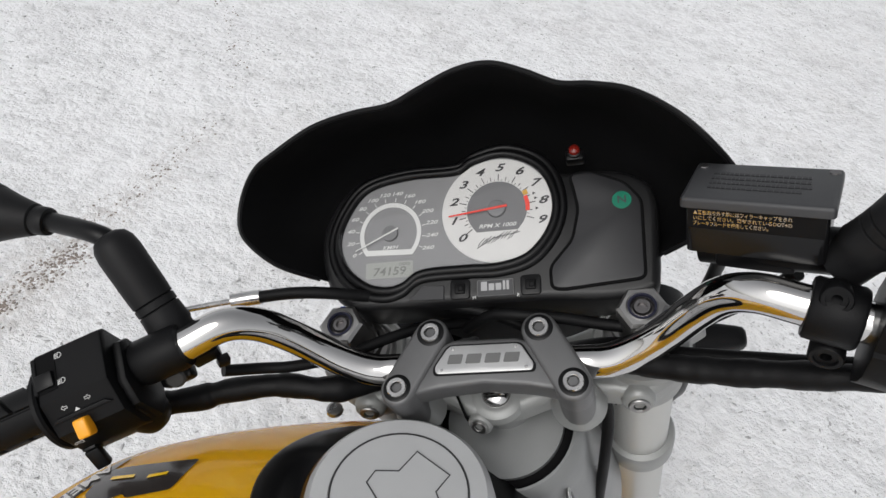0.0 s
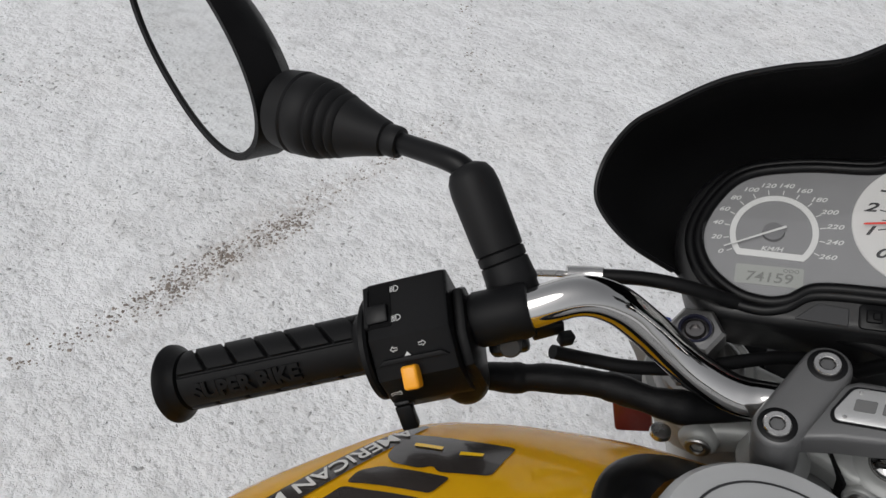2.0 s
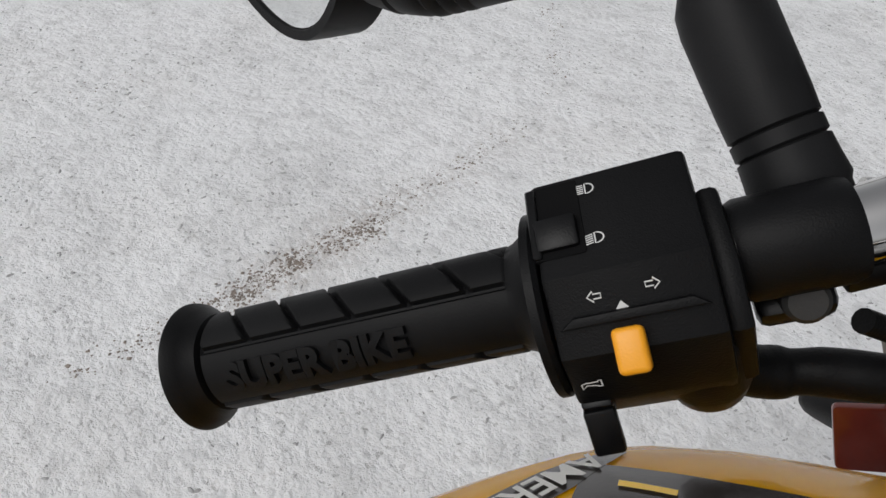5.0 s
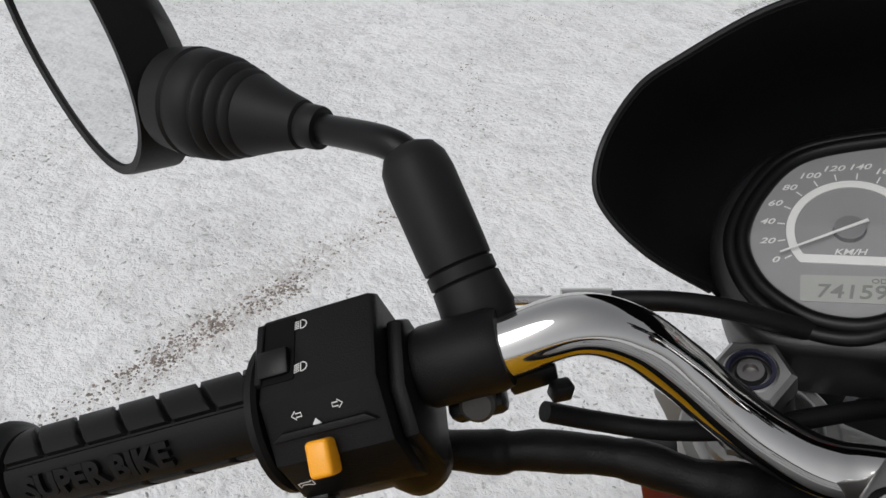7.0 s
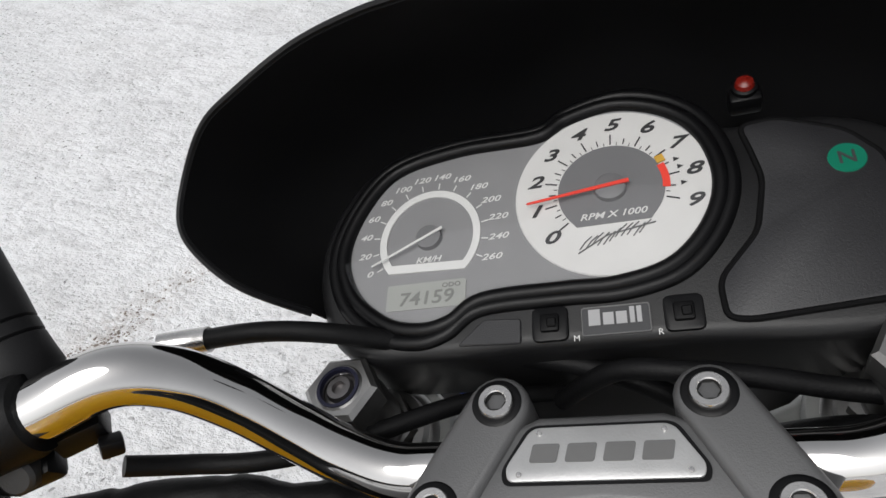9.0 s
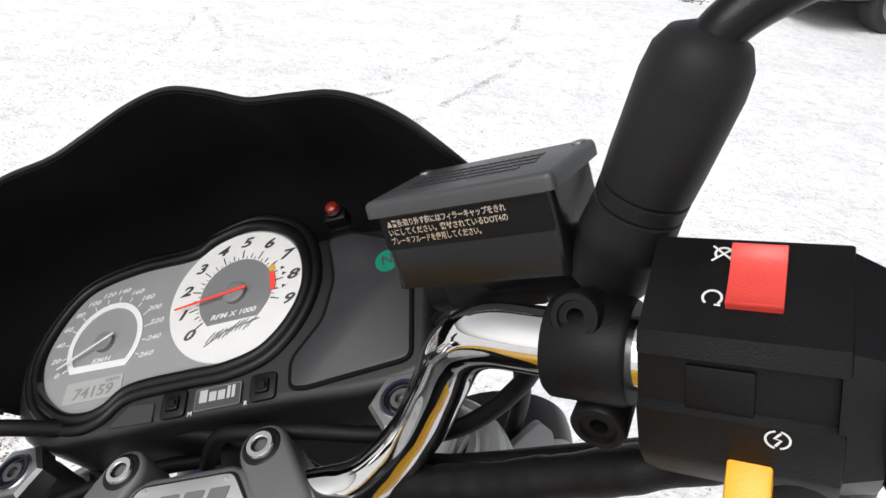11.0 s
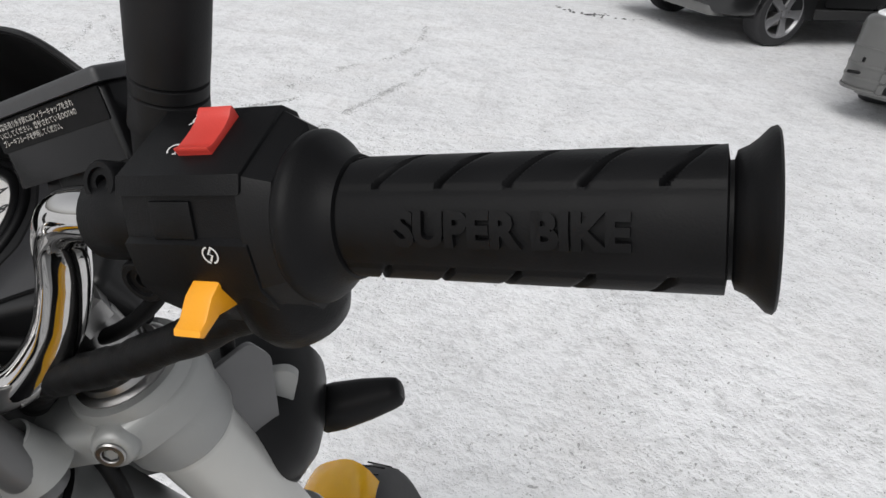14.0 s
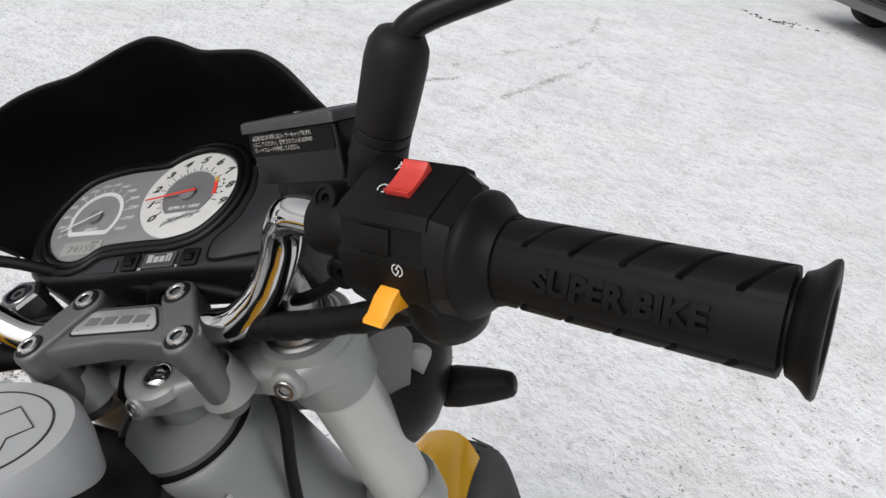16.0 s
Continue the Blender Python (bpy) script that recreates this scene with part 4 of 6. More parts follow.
gpart("window_rim", sweep([Vector((p.x * 1.028 + 0.0008, p.y * 1.06 - 0.0004, 0.0022)) for p in inner_p], 0.0034, 12, True), M_SATIN, pod)
gpart("window_rim", sweep([Vector((p.x * 1.085 + 0.0022, p.y * 1.17 - 0.0008, 0.0008)) for p in inner_p], 0.0034, 12, True), M_SATIN, pod)
dial = gpart("dial_face", prism([(p.x, p.y) for p in inner_p], 0.0009, 0.0016), M_DIAL, pod, "grey printed dial face")

TX, TY = 0.0130, 0.0115
tm = Matrix.Translation((TX, TY, 0))
gpart("tachometer_disc", lathe([(0.0, 0.0022), (0.0408, 0.0022), (0.0412, 0.0016)], 64, tm), M_TACH, pod, "silver-white tachometer disc")
gpart("tachometer_centre", join(prism([(0.0222 * math.cos(radians(a)), 0.0222 * math.sin(radians(a))) for a in range(-36, 217, 6)] + [(-0.0150, -0.0170), (0.0150, -0.0170)], 0.0022, 0.0026, 0, 1, tm)), M_TACHIN, pod, "dark grey tachometer centre")


def polar(r, a):
    return r * math.cos(radians(a)), r * math.sin(radians(a))


for v in range(10):
    x, y = polar(0.0335, 218 - 26.4 * v)
    t = text_bm(str(v), 0.0082, 0.35, 0.0003, 0.00016, 1.55)
    t.transform(Matrix.Translation((TX + x, TY + y, 0.0025)))
    gpart("numeral", t, M_INK, pod)
tk = bmesh.new()
for i in range(37):
    a = 218 - 26.4 * i / 4
    r0, r1, w = (0.0232, 0.0285, 0.0006) if i % 4 == 0 else ((0.0232, 0.0262, 0.0005) if i % 2 == 0 else (0.0226, 0.0242, 0.0003))
    tk = join(tk, block(r1 - r0, w, 0.0003, 0, 1, tm @ pose(0, 0, 0, 0, 0, a) @ Matrix.Translation(((r0 + r1) / 2, 0, 0.0024))))
gpart("scale_marks", tk, M_INK, pod)
rz = ring_flat(0.0212, 0.0242, -8, 22, 0.0026)
rz.transform(tm)
gpart("red_zone", rz, M_RED, pod, "red rev limit arc")
gpart("warning_mark", block(0.0036, 0.0036, 0.0005, 0, 1, tm @ pose(*polar(0.0240, 28), 0.0027, 0, 0, 18)), M_AMBERPRINT, pod)
for a in (12, -4, 20):
    x, y = polar(0.0295, a)
    gpart("pointer_mark", prism([(-0.0012, -0.0011), (0.0012, 0), (-0.0012, 0.0011)], 0.0023, 0.0026, 0, 1, tm @ Matrix.Translation((x, y, 0))), M_INK, pod)
t = text_bm("RPM X 1000", 0.0042, 0.30, 0.0002, 0.00005, 1.25)
t.transform(Matrix.Translation((TX, TY - 0.0130, 0.0028)))
gpart("lettering", t, M_PRINT, pod)
# maker's scribble: plain slanting strokes
sc = bmesh.new()
rnd = random.Random(4)
for i in range(11):
    x = -0.0125 + i * 0.0024
    y = -0.0245 + 0.0038 * (i / 10) + rnd.uniform(-0.0012, 0.0012)
    sc = join(sc, arrow_path([(TX + x - 0.0018, TY + y - 0.0026, 0.0024), (TX + x + 0.0006, TY + y + 0.0006, 0.0024), (TX + x + 0.0034, TY + y + 0.0030, 0.0024)], 0.00028, 5))
sc = join(sc, arrow_path([(TX - 0.0150, TY - 0.0295, 0.0024), (TX - 0.003, TY - 0.0225, 0.0024), (TX + 0.0165, TY - 0.0190, 0.0024)], 0.00035, 5))
gpart("scribble_mark", sc, M_GREYINK, pod)
gpart("needle_hub", lathe([(0.0068, 0.0026), (0.0064, 0.0048), (0.0050, 0.0054), (0, 0.0055)], 32, tm), M_TACHIN, pod, "dark grey needle hub")
nd = prism([(-0.0080, -0.0009), (0.0350, -0.0005), (0.0358, 0), (0.0350, 0.0005), (-0.0080, 0.0009)], 0.0054, 0.0062, 0.0002, 1, tm @ pose(0, 0, 0, 0, 0, 186.5))
gpart("tachometer_needle", nd, M_RED, pod, "red needle resting near idle")

SX, SY = -0.0680, -0.0005
sm = Matrix.Translation((SX, SY, 0))
band = [(0.0240 * math.cos(radians(a)), 0.0240 * math.sin(radians(a)) * 0.97) for a in range(-44, 225, 6)]
band_i = [(0.0207 * math.cos(radians(a)), 0.0207 * math.sin(radians(a)) * 0.97) for a in range(-38, 219, 6)]
bb = bmesh.new()
ob_, ib_ = smooth_path([(*p, 0) for p in band], 2), smooth_path([(*p, 0) for p in band_i], 2)
o4 = [[bb.verts.new((v.x, v.y, z)) for z in (0.0016, 0.0022)] for v in (ob_[int(i * (len(ob_) - 1) / 79)] for i in range(80))]
i4 = [[bb.verts.new((v.x, v.y, z)) for z in (0.0016, 0.0022)] for v in (ib_[int(i * (len(ib_) - 1) / 79)] for i in range(80))]
for i in range(80):
    j = (i + 1) % 80
    bb.faces.new((o4[i][1], o4[j][1], i4[j][1], i4[i][1]))
    bb.faces.new((o4[i][0], o4[j][0], o4[j][1], o4[i][1]))
    bb.faces.new((i4[i][1], i4[j][1], i4[j][0], i4[i][0]))
bb.transform(sm @ Matrix.Diagonal((1, 1.09, 1, 1)))
gpart("speedometer_band", bb, M_PRINT, pod, "white speedometer band")
for v in range(14):
    x, y = polar(0.0315, 209 - 18.04 * v)
    t = text_bm(str(v * 20), 0.0041, 0.30, 0.0002, 0.00004, 1.45)
    t.transform(Matrix.Translation((SX + x * 1.02, SY + 0.0006 + y * 1.03, 0.0018)))
    gpart("numeral", t, M_PRINT, pod)
tk = bmesh.new()
for i in range(14):
    a = 209 - 18.04 * i
    tk = join(tk, block(0.0030, 0.0005, 0.0003, 0, 1, sm @ Matrix.Diagonal((1, 1.07, 1, 1)) @ pose(0, 0, 0, 0, 0, a) @ Matrix.Translation((0.0262, 0, 0.0018))))
gpart("scale_marks", tk, M_PRINT, pod)
t = text_bm("KM/H", 0.0040, 0.28, 0.0002, 0.00005, 1.2)
t.transform(Matrix.Translation((SX, SY - 0.0110, 0.0018)))
gpart("lettering", t, M_PRINT, pod)
gpart("needle_hub", lathe([(0.0062, 0.0016), (0.0058, 0.0040), (0, 0.0044)], 28, sm), M_TACHIN, pod)
gpart("speedometer_needle", prism([(-0.0075, -0.0007), (0.0290, -0.0004), (0.0290, 0.0004), (-0.0075, 0.0007)], 0.0044, 0.0050, 0.0002, 1, sm @ pose(0, 0, 0, 0, 0, 206)), M_PRINT, pod, "white needle at rest")
gpart("lcd", prism(rounded([(-0.0862, -0.0352), (-0.0500, -0.0352), (-0.0500, -0.0228), (-0.0862, -0.0228)], 0.0012), 0.0014, 0.0020), M_LCD, pod, "grey-green odometer display")
t = text_bm("74159", 0.0088, 0.12, 0.0002, 0.0001, 1.15)
t.transform(Matrix.Translation((-0.0680, -0.0305, 0.0021)))
gpart("lettering", t, M_LCDINK, pod)
t = text_bm("ODO", 0.0030, 0.0, 0.0002, 0, 1.2)
t.transform(Matrix.Translation((-0.0565, -0.0252, 0.0021)))
gpart("lettering", t, M_GREYINK, pod)
sheet = bmesh.new()
sheet.faces.new([sheet.verts.new((p.x, p.y, 0.0070)) for p in inner_p])
cover = gpart("clear_cover", sheet, M_GLASS, pod, "clear dial cover")
cover.visible_shadow = False

panel = [(0.0665, 0.0335), (0.0810, 0.0345), (0.1040, 0.0235), (0.1145, 0.0090), (0.1120, -0.0480), (0.0580, -0.0525), (0.0500, -0.0510), (0.0495, -0.0360), (0.0660, -0.0170), (0.0715, 0.0060), (0.0690, 0.0220)]
panel_r = rounded(panel, 0.005)
gpart("panel_groove", sweep([Vector((x, y, 0.0012)) for x, y in panel_r], 0.0014, 8, True), M_VISOR, pod)
gpart("indicator_panel", prism(panel_r, 0.0008, 0.0022, 0.0006, 2), M_PANEL, pod, "dark grey tinted indicator panel")
gpart("neutral_lamp", lathe([(0.0068, 0.0020), (0.0066, 0.0026), (0, 0.0026)], 32, Matrix.Translation((0.1015, 0.0098, 0))), M_LEDGREEN, pod, "lit green neutral lamp")
t = text_bm("N", 0.0080, 0, 0.0002, 0.0001, 1.1)
t.transform(Matrix.Translation((0.1015, 0.0098, 0.0027)))
gpart("lettering", t, M_INK, pod)
for bx in (-0.0148, 0.0353):
    gpart("button_frame", prism(rounded([(bx - 0.0072, -0.0548), (bx + 0.0072, -0.0548), (bx + 0.0072, -0.0402), (bx - 0.0072, -0.0402)], 0.003), 0.0008, 0.0024, 0.0008, 2), M_SATIN, pod)
    gpart("reset_button", join(block(0.0075, 0.0075, 0.0030, 0.001, 2, Matrix.Translation((bx, -0.0475, 0.0026))), block(0.0038, 0.0038, 0.0014, 0.0005, 1, Matrix.Translation((bx + 0.001, -0.0480, 0.0044)))), M_PLASTIC, pod, "small black push button")
gpart("badge", prism(rounded([(-0.0022, -0.0538), (0.0232, -0.0538), (0.0232, -0.0424), (-0.0022, -0.0424)], 0.001), 0.0008, 0.0020, 0.0003, 1), M_LID, pod, "small dark badge with plain light blocks")
lg = bmesh.new()
for bx, w, h in ((0.0025, 0.0044, 0.0066), (0.0078, 0.0040, 0.0050), (0.0127, 0.0040, 0.0050), (0.0167, 0.0018, 0.0066), (0.0193, 0.0018, 0.0066)):
    lg = join(lg, block(w, h, 0.0005, 0, 1, Matrix.Translation((bx, -0.0500 + h / 2, 0.0021))))
gpart("badge_mark", lg, M_BADGEMARK, pod)
gpart("badge_edge", sweep([Vector((x, y, 0.0020)) for x, y in rounded([(-0.0022, -0.0538), (0.0232, -0.0538), (0.0232, -0.0424), (-0.0022, -0.0424)], 0.001)], 0.0003, 6, True), M_GREYINK, pod)
for ch, bx in (("M", -0.0046), ("R", 0.0264)):
    t = text_bm(ch, 0.0034, 0, 0.0002)
    t.transform(Matrix.Translation((bx, -0.0545, 0.0016)))
    gpart("lettering", t, M_PRINT, pod)
gpart("side_inset", prism(rounded([(-0.0530, -0.0535), (-0.0265, -0.0545), (-0.0265, -0.0440), (-0.0420, -0.0430)], 0.0015), 0.0008, 0.0018, 0.0004, 1), M_PANEL, pod)
gpart("warning_lamp", join(block(0.0130, 0.0085, 0.0100, 0.0015, 2, Matrix.Translation((0.0715, 0.0480, 0.0))), lathe([(0.0052, 0.0040), (0.0052, 0.0062), (0.0040, 0.0066)], 24, Matrix.Translation((0.0715, 0.0500, 0.001)))), M_SATIN, pod, "black lamp holder")
gpart("lamp_lens", lathe([(0.0040, 0.0066), (0.0034, 0.0086), (0.0018, 0.0096), (0, 0.0098)], 20, Matrix.Translation((0.0715, 0.0500, 0.001))), M_LEDRED, pod, "small lit red warning lamp")

# ---- flyscreen ----
rim = [(-0.1230, 0.0640, 0.0080), (-0.1450, 0.0640, 0.0300), (-0.1610, 0.0725, 0.0450), (-0.1675, 0.0825, 0.0565), (-0.1635, 0.0990, 0.0685), (-0.1490, 0.1110, 0.0840), (-0.1311, 0.1180, 0.0920), (-0.1020, 0.1290, 0.1005),
       (-0.0720, 0.1325, 0.1055), (-0.0449, 0.1335, 0.1075), (-0.0250, 0.1415, 0.1105), (0.0000, 0.1495, 0.1150), (0.0230, 0.1490, 0.1170), (0.0447, 0.1415, 0.1130), (0.0641, 0.1340, 0.1070), (0.0849, 0.1330, 0.1035),
       (0.1080, 0.1240, 0.1030), (0.1320, 0.1050, 0.0990), (0.1520, 0.0870, 0.0860), (0.1660, 0.0800, 0.0620), (0.1610, 0.0725, 0.0450), (0.1450, 0.0640, 0.0300), (0.1230, 0.0640, 0.0080)]
rim_p = smooth_path(rim, 6)
vz = bmesh.new()
rows = []
nn = len(rim_p)
for i, p in enumerate(rim_p):
    u = i / (nn - 1)
    ang = math.pi * (1.12 - 1.24 * u)
    # foot of the screen: wraps the pod's front
    foot = Vector((0.118 * math.cos(ang) + 0.002, 0.105 + 0.060 * math.sin(ang), -0.020))
    row = []
    for j in range(13):
        v = j / 12
        q = p.lerp(foot, v)
        out = Vector((q.x * 0.35, 0.5, 0.0)).normalized()
        q = q + out * 0.034 * math.sin(math.pi * v) * math.sin(math.pi * min(max(u, 0.0), 1.0)) ** 0.5 + Vector((0, 0, -0.012 * math.sin(math.pi * v)))
        row.append(vz.verts.new(q))
    rows.append(row)
for a, b in zip(rows, rows[1:]):
    for j in range(12):
        vz.faces.new((a[j], a[j + 1], b[j + 1], b[j]))
bmesh.ops.recalc_face_normals(vz, faces=vz.faces[:])
bmesh.ops.solidify(vz, geom=vz.faces[:], thickness=0.0022)
screen = hpart("flyscreen", vz, M_VISOR, None, "matt black three-lobed flyscreen behind the dials", angle=60)
hpart("edge_bead", sweep(rim_p, 0.0016, 8), M_SATIN, screen, "thin rolled edge")
for hx, hz in ((0.1077, -0.1914), (-0.088, -0.178)):
    hm = pose(hx, 0.0748, hz, -90, 0, 0)
    bucket = hpart("headlight_bucket", lathe([(0.0, -0.050), (0.022, -0.046), (0.038, -0.034), (0.048, -0.016), (0.0515, 0.004), (0.0515, 0.040), (0.0500, 0.050)], 40, hm), M_SATIN, None, "rounded black headlight bucket")
    hpart("headlight_lens", lathe([(0.050, 0.048), (0.034, 0.058), (0, 0.063)], 40, hm), M_LAMP, bucket, "clear headlight lens")
hpart("headlight_bracket", prism(rounded([(0.1120, -0.1240), (0.1600, -0.1330), (0.1640, -0.1420), (0.1360, -0.1900), (0.1120, -0.2330), (0.1020, -0.2300), (0.1040, -0.1700)], 0.006), -0.003, 0.003, 0.0015, 2, pose(0, 0.072, 0, 90, 0, 0)), M_CASTLIGHT, None, "light grey lamp bracket beside the fork")
hpart("headlight_bracket", prism(rounded([(-0.1250, -0.1180), (-0.1560, -0.1120), (-0.1700, -0.1230), (-0.1660, -0.1500), (-0.1590, -0.2380), (-0.1350, -0.2380), (-0.1350, -0.1600)], 0.009), -0.003, 0.003, 0.0015, 2, pose(0, 0.090, 0, 90, 0, 0)), M_CASTLIGHT, None, "light grey lamp bracket beside the fork")
hpart("headlight_bracket", join(prism(rounded([(-0.055, -0.23), (-0.070, -0.12), (-0.060, -0.09), (0.090, -0.09), (0.105, -0.12), (0.100, -0.23)], 0.012), -0.004, 0.004, 0.002, 2, pose(0, 0.085, 0, 90, 0, 0)), prism(rounded([(-0.030, -0.070), (-0.022, -0.066), (-0.004, -0.020), (0.022, 0.045), (0.016, 0.066), (-0.030, 0.070)], 0.005), -0.002, 0.002, 0.001, 2, pose(0.139, 0.056, -0.160, 90, 0, 40))), M_CAST, None, "grey lamp bracket plate")


def indicator(sg):
    ax = Vector((sg * 0.78, 0.40, -0.52)).normalized()
    o = Vector((sg * 0.130, 0.078, -0.218))
    if sg > 0:
        o = Vector((0.1105, 0.105, -0.232))
        ax = (Vector((0.2151, 0.1036, -0.2297)) - o).normalized()
    m = HM @ frame_at(o, ax, Vector((-ax.y, ax.x, 0)))
    st = part("turn_signal", sweep(smooth_path([Vector((0, 0, 0)), Vector((0.012, 0, 0)), Vector((0.028, 0, 0)), Vector((0.034, 0, 0))], 4), lambda u: 0.0085 if int(u * 6) % 2 else 0.0072, 20), M_RUBBER, bike, "black front turn signal on a rubber stalk", m)
    b = bmesh.new()
    rings = []
    for x, w, h in ((0.026, 0.006, 0.006), (0.028, 0.0125, 0.013), (0.034, 0.0165, 0.0175), (0.048, 0.0170, 0.0180), (0.072, 0.0145, 0.0155), (0.092, 0.0112, 0.0120), (0.098, 0.0098, 0.0100), (0.1005, 0.0070, 0.0070)):
        rings.append([b.verts.new((x, w * math.copysign(abs(math.cos(a)) ** 0.7, math.cos(a)), h * math.copysign(abs(math.sin(a)) ** 0.7, math.sin(a)))) for a in (2 * math.pi * j / 24 for j in range(24))])
    for p, q in zip(rings, rings[1:]):
        for j in range(24):
            b.faces.new((p[j], p[(j + 1) % 24], q[(j + 1) % 24], q[j]))
    b.faces.new(rings[0][::-1])
    b.faces.new(rings[-1])
    part("lamp_body", b, M_PLASTIC, st, "tapered black lamp body", m)


indicator(1)
indicator(-1)
hpart("reflector", prism(rounded([(-0.0165, -0.019), (0.0165, -0.019), (0.0165, 0.024), (-0.0165, 0.024)], 0.004), 0, 0.006, 0.0012, 2, pose(-0.1710, 0.0692, -0.2198, 55, 0, 10)), M_REFLECT, None, "dark red rectangular side reflector")

wc = hpart("wire_connector", block(0.022, 0.008, 0.008, 0.0015, 2, pose(-0.1487, 0.1015, -0.1182, 0, 12, 8)), M_CONNECTOR, None, "small blue wire connector")
hpart("wire", sweep(smooth_path([(-0.138, 0.1015, -0.1160), (-0.115, 0.100, -0.112), (-0.085, 0.090, -0.125)], 6), 0.0022, 8), M_CONNECTOR, wc)

# ---- brake fluid reservoir ----
RS = HM @ frame_at((0.1683, 0.0498, 0.0904), (0.926, -0.333, 0.177), (0.398, 0.818, -0.413))
resv = part("brake_reservoir", prism(rounded([(-0.0350, -0.0200), (0.0350, -0.0200), (0.0350, 0.0200), (-0.0350, 0.0200)], 0.004), -0.030, -0.001, 0.001, 2), M_GLOSSBLACK, bike, "square black brake fluid reservoir with printed warnings", RS)
part("lid", prism(rounded([(-0.0375, -0.0225), (0.0375, -0.0225), (0.0375, 0.0225), (-0.0375, 0.0225)], 0.003), -0.0010, 0.0050, 0.0022, 3), M_LID, resv, "dark grey lid with embossed writing bars", RS)
tagged(part("lid_writing", bars(4, 0.052, 0.0028, 0.0028, 8, 0.0004), M_PANEL, resv, "", RS @ pose(0, 0, 0.0052)), kind="stuff")
for x in (-0.033, 0.033):
    part("lid_screw", lathe([(0.0028, 0.0048), (0.0026, 0.0056), (0.0012, 0.0058), (0, 0.0052)], 16, Matrix.Translation((x, 0.017, 0))), M_DARKSTEEL, resv, "", RS)
part("label_plate", prism(rounded([(-0.0335, -0.0062), (0.0335, -0.0062), (0.0335, 0.0062), (-0.0335, 0.0062)], 0.001), 0, 0.0003, 0, 1, pose(0, -0.0200, -0.0082, 90, 0, 0)), M_PLASTIC, resv, "", RS)
for i, (line, wide) in enumerate((("▲警告:取り外す前にはフィラーキャップをきれ", 0.053), ("いにしてください。密封されているDOT4の", 0.053), ("ブレーキフルードを使用してください。", 0.041))):
    t = text_bm(line, 0.0029, 0.0, 0.0002, 0.00006, 1.0)
    lo_x, hi_x = min(v.co.x for v in t.verts), max(v.co.x for v in t.verts)
    t.transform(Matrix.Translation((-0.0305, 0.0036 - 0.0033 * i, 0)) @ Matrix.Diagonal((0.92 * wide / (hi_x - lo_x), 1, 1, 1)) @ Matrix.Translation((-lo_x, 0, 0)))
    part("warning_print", t, M_FOIL, resv, "small reflective warning lines", RS @ pose(0, -0.0205, -0.0082, 90, 0, 0))
part("cylinder", sweep([Vector((-0.030, 0.002, -0.036)), Vector((0.048, -0.004, -0.030))], 0.013, 24), M_SATIN, resv, "black master cylinder", RS)
part("neck", block(0.042, 0.026, 0.016, 0.003, 2, pose(0.0, 0, -0.036)), M_SATIN, resv, "", RS)


# ---- cables ----
def cable(pts, r, label, material=M_HOSE, name="cable", n=10, lumpy=0.0):
    rad = (lambda u: r * (1 + lumpy * noise.noise((u * 9.0, r * 900, 2.0)) + 0.4 * lumpy * noise.noise((u * 31.0, r * 500, 5.0)))) if lumpy else r
    bm = sweep(smooth_path(pts, n), rad, 20 if lumpy else 12)
    if lumpy:
        for v in bm.verts:
            v.co += Vector((0, 0, 1)) * 0.0022 * lumpy * noise.noise(v.co * 95) + Vector((0, 1, 0)) * 0.0022 * lumpy * noise.noise(v.co * 95 + Vector((7, 3, 1)))
    return hpart(name, bm, material, None, label)


cl = cable([(-0.1650, 0.0430, 0.0245), (-0.1346, 0.0455, 0.0230), (-0.1080, 0.0475, 0.0150), (-0.0766, 0.0520, -0.0050), (-0.0445, 0.0515, -0.0165), (-0.0062, 0.0440, -0.0205), (0.020, 0.036, -0.028), (0.045, 0.026, -0.045), (0.055, 0.02, -0.07)], 0.0045, "black clutch cable in front of the bar")
hpart("ferrule", sweep(smooth_path([(-0.2080, 0.0270, 0.0420), (-0.1860, 0.0370, 0.0310), (-0.1790, 0.0395, 0.0275)], 5), 0.0022, 12), M_STEEL, cl, "bare clutch wire")
hpart("ferrule", sweep(smooth_path([(-0.1800, 0.0392, 0.0280), (-0.1690, 0.0425, 0.0248), (-0.1590, 0.0438, 0.0238)], 5), 0.0056, 14), M_STEEL, cl, "bare metal cable ferrule")
cable([(-0.222, -0.032, 0.018), (-0.205, -0.022, 0.000), (-0.186, -0.016, -0.004), (-0.150, -0.010, -0.012), (-0.118, -0.012, -0.018), (-0.090, -0.004, -0.030), (-0.050, 0.020, -0.050), (-0.02, 0.04, -0.075)], 0.0088, "thick black wiring sleeve below the handlebar", name="wiring_sleeve", lumpy=0.18, n=14)
cable([(-0.176, -0.012, 0.024), (-0.160, -0.004, 0.006), (-0.135, 0.001, -0.004), (-0.105, 0.012, -0.014), (-0.060, 0.036, -0.030), (-0.02, 0.05, -0.05)], 0.0042, "thin black wire sleeve")
cable([(0.246, -0.038, 0.038), (0.226, -0.034, 0.026), (0.198, -0.028, 0.016), (0.166, -0.021, 0.005), (0.136, -0.014, -0.004), (0.108, -0.006, -0.012), (0.084, 0.004, -0.024), (0.060, 0.016, -0.046)], 0.0082, "thick black wiring sleeve below the handlebar", name="wiring_sleeve", lumpy=0.22, n=14)
